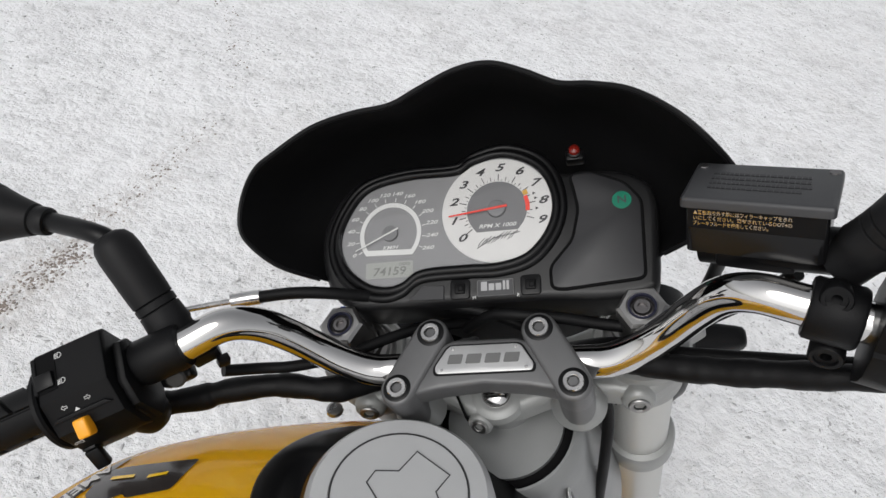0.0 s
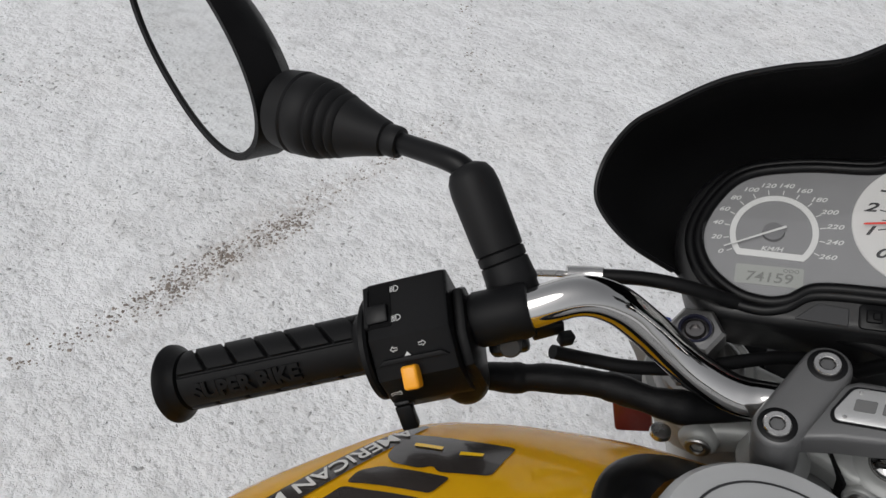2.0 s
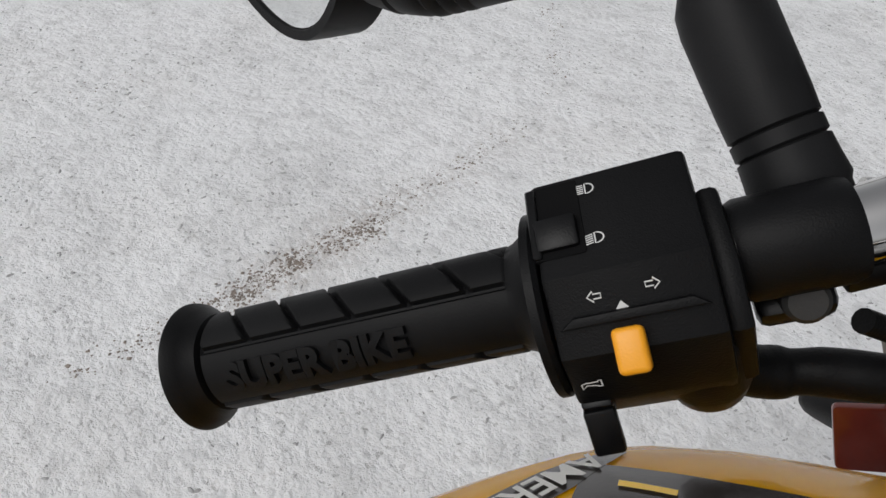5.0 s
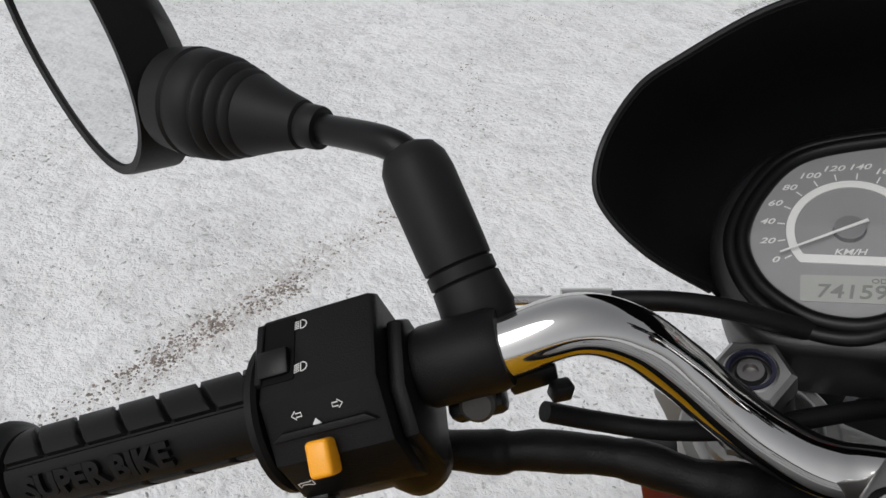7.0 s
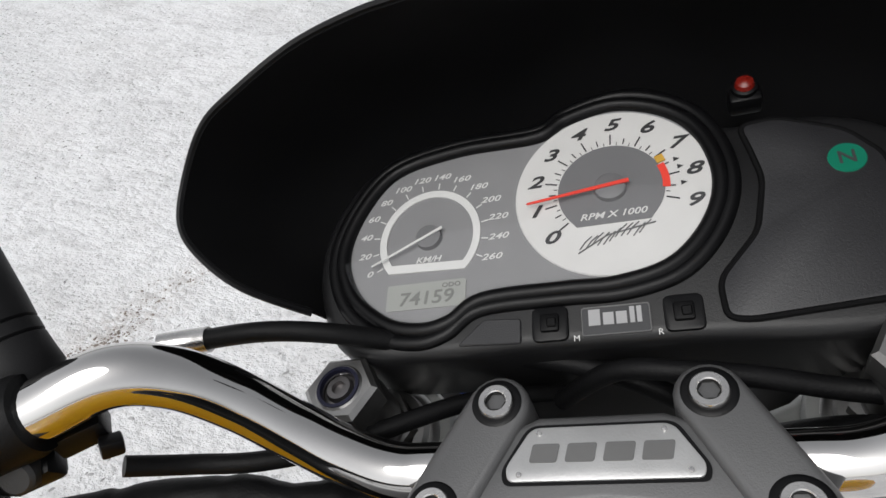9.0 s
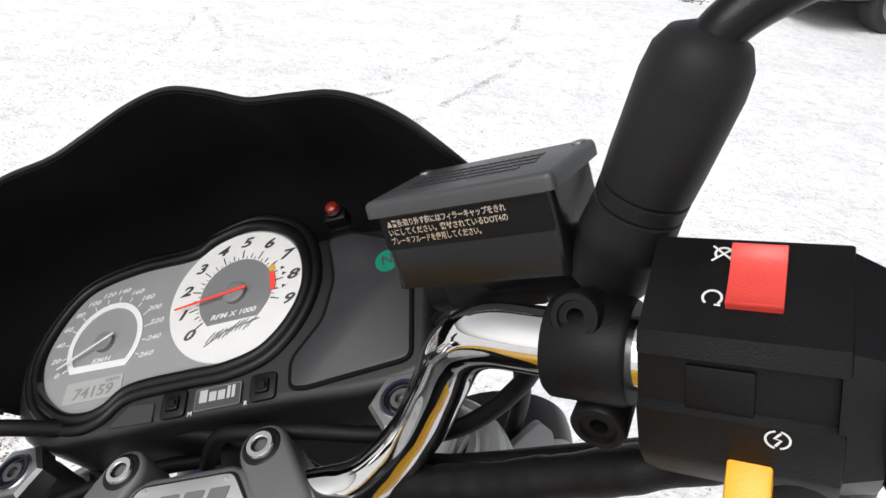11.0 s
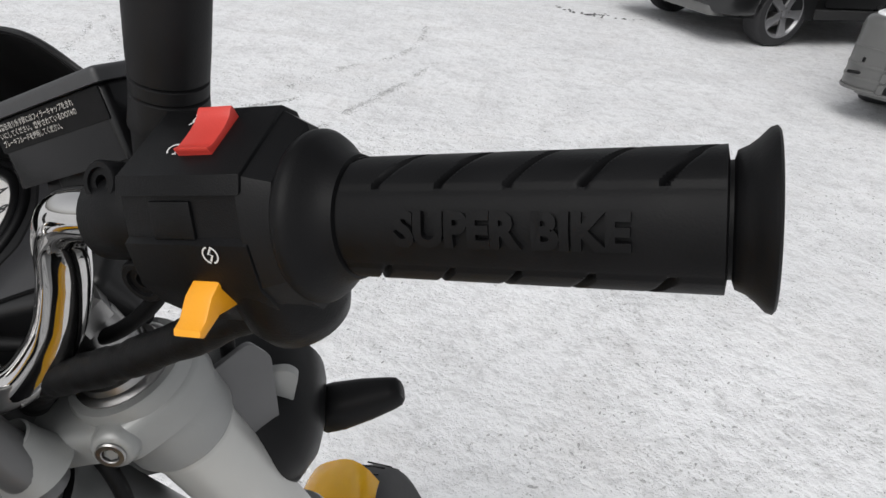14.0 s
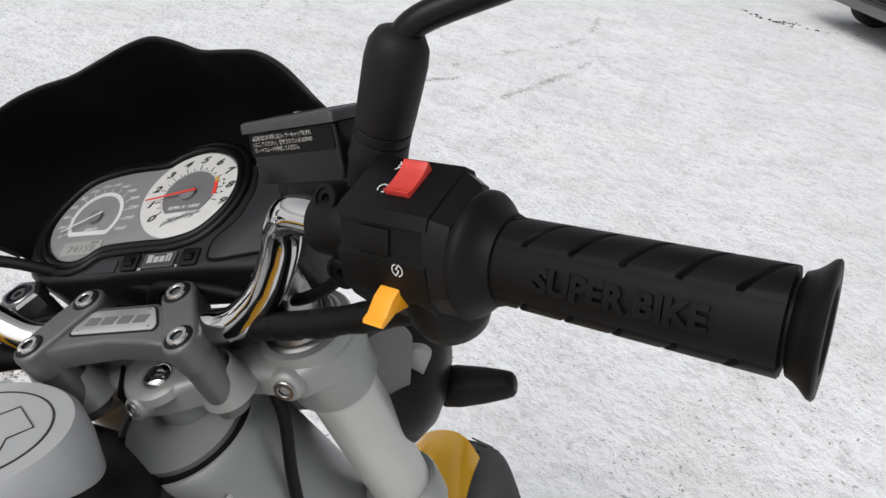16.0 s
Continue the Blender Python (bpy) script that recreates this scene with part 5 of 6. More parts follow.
cable([(0.250, -0.030, 0.034), (0.215, -0.022, 0.014), (0.170, -0.010, -0.002), (0.125, 0.002, -0.016), (0.085, 0.018, -0.032), (0.04, 0.03, -0.07)], 0.0055, "black throttle cable sleeve")
cable([(0.188, 0.020, 0.050), (0.160, 0.024, 0.002), (0.126, 0.020, -0.016), (0.088, 0.026, -0.019), (0.055, 0.030, -0.012), (0.030, 0.032, -0.008), (0.005, 0.036, -0.012), (-0.02, 0.04, -0.04)], 0.0042, "black hose behind the handlebar clamp", name="brake_hose")
cable([(0.155, 0.042, 0.055), (0.158, 0.060, 0.00), (0.150, 0.064, -0.06), (0.120, 0.066, -0.14), (0.09, 0.06, -0.25)], 0.0048, "black brake hose down to the fork", name="brake_hose")
cable([(0.074, 0.004, -0.075), (0.078, -0.008, -0.105), (0.072, -0.030, -0.150), (0.062, -0.052, -0.220)], 0.0046, "black hose behind the fork", name="brake_hose")

# ---- front wheel and mudguard ----
WM = HM @ Matrix.Translation((0, 0.095, -0.885))
wheel = part("front_wheel", empty and lathe([(0.205, -0.052), (0.225, -0.058), (0.262, -0.0600), (0.285, -0.050), (0.298, -0.028), (0.302, 0), (0.298, 0.028), (0.285, 0.050), (0.262, 0.0600), (0.225, 0.058), (0.205, 0.052)], 72, pose(0, 0, 0, 0, 90, 0)), M_TYRE, bike, "black front tyre", WM)
part("wheel_rim", lathe([(0.207, -0.050), (0.214, -0.054), (0.204, -0.046), (0.190, -0.030), (0.186, 0), (0.190, 0.030), (0.204, 0.046), (0.214, 0.054), (0.207, 0.050)], 64, pose(0, 0, 0, 0, 90, 0)), M_YELLOW, wheel, "yellow cast wheel rim", WM)
for i in range(6):
    part("spoke", block(0.022, 0.026, 0.175, 0.005, 2, pose(0, 0, 0, 60 * i, 0, 0) @ Matrix.Translation((0, 0, 0.105))), M_YELLOW, wheel, "", WM)
part("hub", lathe([(0.0, -0.06), (0.03, -0.06), (0.036, -0.04), (0.036, 0.04), (0.03, 0.06), (0, 0.06)], 28, pose(0, 0, 0, 0, 90, 0)), M_YELLOW, wheel, "", WM)
tread = bmesh.new()
bmesh.ops.create_cube(tread, size=1)
tread.transform(Matrix.Diagonal((0.040, 0.0050, 0.002, 1)))
tread_ob = None
for i in range(40):
    for sg in (-1, 1):
        at = WM @ pose(0, 0, 0, 9 * i, 0, 0) @ pose(sg * 0.028, 0, 0.2970, 0, sg * 22, sg * 28)
        if tread_ob is None:
            tread_ob = part("tread_bar", tread, M_RUBBER, wheel, "", at)
        else:
            q = new("tread_bar", tread_ob.data)
            q.parent = wheel
            q.matrix_basis = wheel.matrix_basis.inverted() @ bike.matrix_basis.inverted() @ at
fd = bmesh.new()
rows = []
for i in range(33):
    a = radians(52 + 105 * i / 32)
    row = []
    wdt = 0.061 - 0.010 * abs(i / 32 - 0.45)
    for j in range(13):
        v = -1 + j / 6
        r = 0.338 - 0.045 * abs(v) ** 3
        row.append(fd.verts.new((v * wdt, r * math.cos(a), r * math.sin(a))))
    rows.append(row)
for a, b in zip(rows, rows[1:]):
    for j in range(12):
        fd.faces.new((a[j], a[j + 1], b[j + 1], b[j]))
bmesh.ops.solidify(fd, geom=fd.faces[:], thickness=0.003)
part("front_mudguard", fd, M_YELLOW, bike, "glossy yellow front mudguard", WM)
for sg in (-1, 1):
    fpart("fork_slider", lathe([(0.0205, -0.86), (0.0205, -0.62)], 28, Matrix.Translation(LEGS[sg])), M_STEEL, None, "bright fork slider")
    fpart("fork_foot", block(0.05, 0.07, 0.07, 0.012, 3, Matrix.Translation((LEGS[sg].x - sg * 0.01, LEGS[sg].y + 0.01, -0.86))), M_CASTLIGHT, None, "grey axle clamp")


# ---- tank cover, frame and rear of the motorcycle ----
def ppart(name, bm, material, parent=None, label="", **kw):
    return part(name, bm, material, parent or bike, label, PM, **kw)


def lerp_table(k, y):
    return float(np.interp(y, [a for a, b in k], [b for a, b in k]))


CROWN = [(-0.60, -0.16), (-0.50, -0.06), (-0.38, -0.018), (-0.30, -0.010), (-0.20, -0.015), (-0.147, -0.027), (-0.098, -0.048), (-0.055, -0.072), (-0.03, -0.095), (0.05, -0.17)]
HALF = [(-0.50, 0.16), (-0.38, 0.185), (-0.27, 0.191), (-0.20, 0.180), (-0.165, 0.174), (-0.12, 0.155), (-0.09, 0.138), (-0.05, 0.118), (0.0, 0.100), (0.05, 0.09)]


def tank_h(x, y):
    """Height of the cover over the body plane: a wide dome, steep at the sides."""
    hs, ws = (sum(lerp_table(k, y + d) for d in (-0.018, 0, 0.018)) / 3 for k in (CROWN, HALF))
    return hs - 0.04 * (abs(x) / ws) ** 3.2 - 2.2 * max(0.0, abs(x) - ws - 0.008) ** 1.3


def tank_w(y):
    return sum(lerp_table(HALF, y + d) for d in (-0.018, 0, 0.018)) / 3 + 0.055


tb = bmesh.new()
rows = []
for i in range(45):
    y = -0.012 - 0.49 * i / 44
    row = []
    for j in range(41):
        u = -1 + j / 20
        x = u * tank_w(y)
        row.append(tb.verts.new((x, y, tank_h(x, y))))
    rows.append(row)
for a, b in zip(rows, rows[1:]):
    for j in range(40):
        tb.faces.new((a[j], a[j + 1], b[j + 1], b[j]))
CAPM = pose(0.001, -0.0915, -0.0390, -4, -2, 0)
cap_up = CAPM.to_3x3() @ Vector((0, 0, 1))


def collar_reach(x, y):
    """The black collar reaches further out towards the front right."""
    return 1 + 0.40 * max(0.0, math.cos(math.atan2(y + 0.0915, x) - radians(50))) ** 1.5


for f in [f for f in tb.faces if math.hypot(f.calc_center_median().x, f.calc_center_median().y + 0.0915) < 0.079 * collar_reach(f.calc_center_median().x, f.calc_center_median().y)]:
    tb.faces.remove(f)
bmesh.ops.solidify(tb, geom=tb.faces[:], thickness=0.004)
tank = ppart("tank_cover", tb, M_YELLOW, None, "glossy yellow moulded airbox cover with charcoal lettering decals", angle=60)
sur = bmesh.new()
rows = []
for r, dz, w in ((0.0885, -0.004, 0), (0.0880, 0.0012, 0), (0.0860, 0.0026, 0), (0.078, 0.0026, 0.02), (0.072, 0.0024, 0.4), (0.067, 0.0022, 0.85), (0.0635, 0.0010, 1), (0.0625, -0.020, 1)):
    row = []
    for j in range(72):
        ang = 2 * math.pi * j / 72
        rw_ = r * (1 + (collar_reach(math.cos(ang), math.sin(ang) - 0.0915) - 1) * min(1.0, max(0.0, (r - 0.0635) / 0.012)))
        x, y = rw_ * math.cos(2 * math.pi * j / 72), -0.0915 + rw_ * math.sin(2 * math.pi * j / 72)
        low = -0.0390 - (cap_up.x * x + cap_up.y * (y + 0.0915)) / cap_up.z - 0.012
        row.append(sur.verts.new((x, y, (tank_h(x, y) + dz) * (1 - w) + w * min(low, tank_h(x, y) + 0.0026))))
    rows.append(row)
for a, b in zip(rows, rows[1:]):
    for j in range(72):
        sur.faces.new((a[j], a[(j + 1) % 72], b[(j + 1) % 72], b[j]))
ppart("cap_surround", sur, M_SATIN, tank, "black rubber cap surround", angle=60)
cap = ppart("fuel_cap", lathe([(0.0640, -0.045), (0.0625, -0.020), (0.0590, -0.004), (0.0545, 0.0010), (0.0440, 0.0012), (0.0436, 0.0004), (0.0428, 0.0004), (0.0424, 0.0012), (0, 0.0016)], 72, CAPM), M_CAP, None, "light grey round fuel cap with engraved emblem")
# flat dark ring over the turned groove, painting in the groove's shade
gr = ring_flat(0.0424, 0.0436, 0, 360, 0.0013)
gr.transform(CAPM)
ppart("groove_shade_ring", gr, M_INK, cap)
em = [(-0.0205, -0.0066), (-0.0212, 0.0031), (-0.0089, 0.0114), (-0.008, 0.0297), (0.0193, 0.0274), (0.0188, 0.0128), (0.0275, 0.0065), (0.0246, -0.008), (0.006, -0.0155), (-0.0075, -0.0121)]
ppart("cap_emblem", sweep([CAPM @ Vector((x, y, 0.0016)) for x, y in em], 0.00050, 8, True), M_INK, cap, "thin engraved outline")
ppart("tank_screw", lathe([(0.0065, -0.002), (0.0060, 0.0012), (0.003, 0.002), (0, 0.0014)], 20, pose(-0.0915, -0.052, -0.0740)), M_STEEL, tank)


def drape(bm, mapf, lift):
    """Lays a flat mesh (u, v) on the tank cover."""
    for v in bm.verts:
        x, y = mapf(v.co.x, v.co.y)
        v.co = Vector((x, y, tank_h(x, y) + lift + v.co.z))
    return bm


def decal(outline, mapf, name, material, lift=0.0006, cuts=3, label=""):
    bm = bmesh.new()
    bm.faces.new([bm.verts.new((p[0], p[1], 0)) for p in outline])
    bmesh.ops.triangulate(bm, faces=bm.faces[:])
    for _ in range(cuts):
        bmesh.ops.subdivide_edges(bm, edges=[e for e in bm.edges if e.calc_length() > 0.006], cuts=1, use_grid_fill=True)
        bmesh.ops.triangulate(bm, faces=bm.faces[:])
    return ppart(name, drape(bm, mapf, lift), material, tank, label)

# charcoal blocks of a maker's mark on the left flank, and the lettered stripe below them
def as_is(x, y):
    return x, y


for o in ([(-0.1600, -0.2024), (-0.1665, -0.1925), (-0.1718, -0.1812), (-0.1453, -0.1636), (-0.1210, -0.1445), (-0.1160, -0.1588), (-0.1112, -0.1718), (-0.1205, -0.1820), (-0.1300, -0.1912), (-0.1352, -0.1898), (-0.1386, -0.1966), (-0.1520, -0.2040)],
          [(-0.1560, -0.2295), (-0.1597, -0.2208), (-0.1544, -0.2099), (-0.1224, -0.1887), (-0.1200, -0.2030), (-0.1501, -0.2246)],
          [(-0.1539, -0.2478), (-0.1551, -0.2322), (-0.1442, -0.2252), (-0.1200, -0.2078), (-0.1168, -0.2232)],
          [(-0.1560, -0.2640), (-0.1530, -0.2570), (-0.1205, -0.2310), (-0.1130, -0.2440), (-0.1490, -0.2740)],
          [(-0.1540, -0.2830), (-0.1500, -0.2760), (-0.1180, -0.2500), (-0.1110, -0.2630), (-0.1470, -0.2920)]):
    decal(rounded(o, 0.003), as_is, "decal_block", M_DECAL, 0.0008, 4)
for o in ([(-0.1585, -0.1845), (-0.1446, -0.1758), (-0.1430, -0.1785), (-0.1566, -0.1870)], [(-0.1353, -0.1718), (-0.1263, -0.1632), (-0.1248, -0.1656), (-0.1336, -0.1744)]):
    decal(o, as_is, "decal_gap", M_YELLOW, 0.0016, 3)


def strip(u, v):
    """Along the stripe: u rearwards, v across towards the crown."""
    return -0.1735 + 0.035 * u + v, -0.166 - u


decal([(0.0, -0.0020), (0.03, -0.0070), (0.20, -0.0085), (0.20, 0.0085), (0.03, 0.0075), (0.0, 0.0020)], strip, "decal_strip", M_DECAL, 0.0009, 6, "black stripe with white hand-drawn letters")
t = text_bm("AMERICAN MOTORCYCLES", 0.0150, 0.0, 0.0003, 0.0002, 1.0)
w = max(v.co.x for v in t.verts)
bmesh.ops.subdivide_edges(t, edges=[e for e in t.edges if e.calc_length() > 0.005], cuts=2)
ppart("lettering", drape(t, lambda x, y: strip(0.012 + (x + w), y * 0.95 - 0.0005), 0.0019), M_DECALWHITE, tank, "white lettering")

# gas-tank frame spars, engine block and seat, mostly hidden below
for sg in (-1, 1):
    ppart("frame_spar", sweep(smooth_path([(sg * 0.030, -0.010, -0.225), (sg * 0.058, -0.035, -0.205), (sg * 0.095, -0.090, -0.190), (sg * 0.125, -0.240, -0.290), (sg * 0.130, -0.420, -0.350), (sg * 0.12, -0.60, -0.42)], 8), lambda u: 0.046 + 0.012 * u, 32, squash=1.25), M_FRAME, None, "grey aluminium frame spar")
hd = fpart("steering_head", lathe([(0.085, -0.300), (0.076, -0.230), (0.068, -0.165), (0.064, -0.130), (0.062, -0.112), (0.0585, -0.103), (0.0545, -0.0995), (0.0525, -0.0995), (0.0520, -0.1050), (0.0455, -0.1050), (0.0450, -0.0970), (0.0, -0.0970)], 56, Matrix.Translation((0.0, -0.012, 0))), M_FRAME, None, "grey frame steering head")
fpart("bearing_seal", lathe([(0.0519, -0.1045), (0.0485, -0.1020), (0.0456, -0.1010), (0.0456, -0.1048)], 48, Matrix.Translation((0.0, -0.012, 0))), M_VISOR, hd, "black steering bearing seal")
ppart("frame_neck", sweep(smooth_path([(0.012, 0.010, -0.190), (0.012, -0.030, -0.225), (0.012, -0.100, -0.290)], 6), lambda u: 0.066 + 0.030 * u, 40), M_FRAME, hd)
STK = frame_at((0.0680, 0.0420, -0.1430), (0.30, -0.75, 0.10), (0.05, 0.10, -0.32))
stk = ppart("sticker", prism(rounded([(-0.030, -0.015), (0.030, -0.015), (0.030, 0.015), (-0.030, 0.015)], 0.003), 0, 0.0006, 0, 1, STK), M_STICKER, None, "silver sticker with small print bars")
pr = bars(4, 0.048, 0.0026, 0.0030, 5, 0.0004)
pr.transform(STK @ Matrix.Translation((0, 0, 0.0008)))
tagged(ppart("sticker_print", pr, M_GREYINK, stk), kind="stuff")
ppart("engine", block(0.30, 0.44, 0.42, 0.05, 3, Matrix.Translation((0, -0.30, -0.56))), M_CAST, None, "grey engine block")
ppart("seat", prism(rounded([(-0.11, -0.52), (-0.06, -0.50), (0.06, -0.50), (0.11, -0.52), (0.13, -0.74), (0.10, -1.02), (-0.10, -1.02), (-0.13, -0.74)], 0.04), -0.36, -0.27, 0.03, 4), M_RUBBER, None, "black seat")
ppart("tail", prism(rounded([(-0.09, -0.80), (0.09, -0.80), (0.06, -1.14), (-0.06, -1.14)], 0.03), -0.40, -0.30, 0.02, 3), M_YELLOW, None, "yellow tail section")
RW = PM @ frame_at((0.0, -1.05, -0.80), (1, 0, 0), (0, 1, 0))
rw = part("rear_wheel", lathe([(0.205, -0.075), (0.225, -0.088), (0.255, -0.092), (0.285, -0.070), (0.302, -0.03), (0.305, 0), (0.302, 0.03), (0.285, 0.070), (0.255, 0.092), (0.225, 0.088), (0.205, 0.075)], 64, pose(0, 0, 0, 0, 90, 0)), M_TYRE, bike, "black rear tyre", RW)
part("wheel_rim", lathe([(0.207, -0.072), (0.19, -0.04), (0.186, 0), (0.19, 0.04), (0.207, 0.072)], 64, pose(0, 0, 0, 0, 90, 0)), M_YELLOW, rw, "", RW)
for i in range(6):
    part("spoke", block(0.022, 0.026, 0.185, 0.005, 2, pose(0, 0, 0, 60 * i, 0, 0) @ Matrix.Translation((0, 0, 0.100))), M_YELLOW, rw, "", RW)
ppart("swingarm", join(block(0.035, 0.56, 0.075, 0.012, 2, Matrix.Translation((0.115, -0.80, -0.74))), block(0.035, 0.56, 0.075, 0.012, 2, Matrix.Translation((-0.115, -0.80, -0.74)))), M_FRAME, None, "grey swingarm")
sd = PM @ Vector((-0.12, -0.42, -0.72))
part("side_stand", sweep([sd, Vector((sd.x - 0.16, sd.y, 0.012)), Vector((sd.x - 0.20, sd.y, 0.008))], 0.011, 14), M_DARKSTEEL, bike, "dark steel side stand resting on the snow", Matrix())


# ---- parked cars ----
def car_wheel(parent, m, r, rimr, width):
    w = part("wheel", lathe([(rimr, -width / 2), (rimr + 0.02, -width / 2 - 0.004), (r - 0.03, -width / 2 - 0.002), (r - 0.006, -width / 2 + 0.02), (r, -width / 4), (r, width / 4), (r - 0.006, width / 2 - 0.02), (r - 0.03, width / 2 + 0.002), (rimr + 0.02, width / 2 + 0.004), (rimr, width / 2)], 56, pose(0, 0, 0, 90, 0, 0)), M_TYRE, parent, "black winter tyre with an alloy rim", m)
    part("rim", lathe([(rimr + 0.004, -width / 2 - 0.002), (rimr - 0.010, -width / 2 - 0.004), (rimr - 0.022, -width / 2 + 0.015), (rimr - 0.03, width / 2 - 0.02), (rimr - 0.022, width / 2 - 0.012), (rimr - 0.010, width / 2 + 0.003), (rimr + 0.004, width / 2 + 0.003)], 48, pose(0, 0, 0, -90, 0, 0)), M_RIM, w, "", m)
    for i in range(5):
        sp = prism([(-0.042, 0.02), (0.042, 0.02), (0.034, 0.11), (0.052, rimr - 0.012), (-0.052, rimr - 0.012), (-0.034, 0.11)], 0, 0.024, 0.006, 2)
        sp.transform(pose(0, 0, 0, -90, 0, 0) @ Matrix.Translation((0, 0, width / 2 - 0.022)) @ pose(0, 0, 0, 0, 0, 72 * i + 14))
        part("spoke", sp, M_RIM, w, "", m)
        part("wheel_nut", lathe([(0.009, 0), (0.009, 0.012), (0, 0.014)], 8, pose(0, 0, 0, -90, 0, 0) @ Matrix.Translation((*polar(0.052, 72 * i + 50), width / 2 - 0.006))), M_DARKSTEEL, w, "", m)
    part("hub_cap", lathe([(0.032, 0), (0.032, 0.010), (0.022, 0.016), (0, 0.017)], 24, pose(0, 0, 0, -90, 0, 0) @ Matrix.Translation((0, 0, width / 2 - 0.004))), M_RIM, w, "", m)
    part("brake_disc", lathe([(0.0, 0.0), (0.15, 0.0), (0.15, 0.01), (0, 0.01)], 32, pose(0, 0, 0, 90, 0, 0)), M_DARKSTEEL, w, "", m)
    return w


def car(name, label, m, length, width, height, wheelbase, front, r, paint, clearance, hood, cab, snow=False, slats=False):
    """A car: x forwards from the front axle, y to its left, z up."""
    top = empty(name, m)
    tagged(top, label, "car", "parked cars")
    back = front - length
    nose = [(front - 0.06, clearance), (front, clearance + 0.14), (front - 0.005, 0.52), (front - 0.05, 0.68), (front - 0.12, hood - 0.10), (front - 0.35, hood)]
    roof = [(cab, hood + 0.10), (cab - 0.75, height - 0.04), (cab - 1.3, height), (back + 0.85, height - 0.02), (back + 0.25, height - 0.12), (back + 0.10, hood + 0.08), (back + 0.02, 0.62), (back, clearance + 0.18), (back + 0.10, clearance)]
    prof = [(p.x, p.y) for p in smooth_path([(x, z, 0) for x, z in nose], 4)] + [(p.x, p.y) for p in smooth_path([(x, z, 0) for x, z in roof], 4)]
    arch = []
    for ax in (-wheelbase, 0.0):
        arch += [(ax + (r + 0.055) * math.cos(radians(a)), r + (r + 0.055) * math.sin(radians(a))) for a in range(196, -17, -12)]
    outl = prof + [(x, max(z, clearance)) for x, z in arch]
    bm = bmesh.new()
    n = len(outl)
    cols = []
    for s, inset in ((-1, 0.0), (-0.93, 0.0), (0.93, 0.0), (1, 0.0)):
        col = []
        for x, z in outl:
            t = max(0.0, (z - hood) / (height - hood))
            edge = 1.0 if abs(s) < 0.95 else 0.0
            half = width / 2 - 0.02 + 0.02 * math.sin(math.pi * min(1, z / hood)) - 0.17 * t
            nosetaper = max(0.0, (x - front + 0.45) / 0.45) ** 2 * 0.14 + max(0.0, (back + 0.35 - x) / 0.35) ** 2 * 0.10
            yy = s * (half - nosetaper) if abs(s) == 1 else s / 0.93 * (half - nosetaper - 0.05)
            cz = z
            cx = x
            if abs(s) < 1:
                cx = x + (0.05 if x > front - 0.5 and z < hood else 0.0)
            col.append(bm.verts.new((cx, yy, cz)))
        cols.append(col)
    for a, b in zip(cols, cols[1:]):
        for j in range(n):
            bm.faces.new((a[j], a[(j + 1) % n], b[(j + 1) % n], b[j]))
    for col in (cols[0], cols[-1]):
        f = bm.faces.new(col)
    bmesh.ops.triangulate(bm, faces=[f for f in bm.faces if len(f.verts) > 4])
    part("body", bm, paint, top, "", m, angle=35)
    for s in (-1, 1):
        for ax in (0.0, -wheelbase):
            car_wheel(top, m @ pose(ax, s * (width / 2 - 0.125), r, 0, 0, 0 if s > 0 else 180), r, r * 0.71, 0.215)
        part("sill", block(wheelbase - 2 * r - 0.14, 0.05, 0.10, 0.02, 2, pose(-wheelbase / 2, s * (width / 2 - 0.022), clearance + 0.06)), M_CARTRIM, top, "", m)
        for x0, x1 in ((-0.52, -1.42), (-1.44, -2.25)):
            part("door", prism(rounded([(x0, clearance + 0.13), (x1, clearance + 0.13), (x1, hood - 0.03), (x0, hood - 0.03)], 0.06), 0, 0.012, 0.004, 2, pose(0, s * (width / 2 + 0.001), 0, 90, 0, 0) if s < 0 else pose(0, s * (width / 2 - 0.011), 0, 90, 0, 0)), paint, top, "", m)
        tilt = math.degrees(math.atan2(0.17, height - hood))
        part("side_window", prism(rounded([(cab - 0.30, hood + 0.04), (cab - 0.85, height - 0.13), (back + 0.75, height - 0.13), (back + 0.45, hood + 0.04)], 0.05), -0.006, 0.006, 0, 1, pose(0, s * (width / 2 - 0.012), hood, 90, 0, 0) @ pose(0, 0, 0, s * tilt, 0, 0) @ Matrix.Translation((0, -hood, 0))), M_CARGLASS, top, "dark side glass", m)
        part("tail_lamp", block(0.06, 0.12, 0.34, 0.02, 2, pose(back + 0.08, s * (width / 2 - 0.15), hood - 0.02)), M_REFLECT, top, "red tail lamp", m)
        part("headlamp", block(0.22, 0.34, 0.15, 0.05, 3, pose(front - 0.17, s * (width / 2 - 0.27), 0.72)), M_LAMP, top, "clear headlamp", m)
        if slats:
            continue
        part("fog_lamp", lathe([(0.062, -0.03), (0.062, 0.0), (0.050, 0.012), (0, 0.018)], 24, pose(front + 0.062, s * (width / 2 - 0.30), clearance + 0.20, 0, 90, 0)), M_LAMP, top, "round fog lamp", m)
        part("fog_bezel", lathe([(0.10, -0.02), (0.085, 0.0), (0.062, -0.012)], 24, pose(front + 0.068, s * (width / 2 - 0.30), clearance + 0.20, 0, 90, 0)), M_CARTRIM, top, "", m)
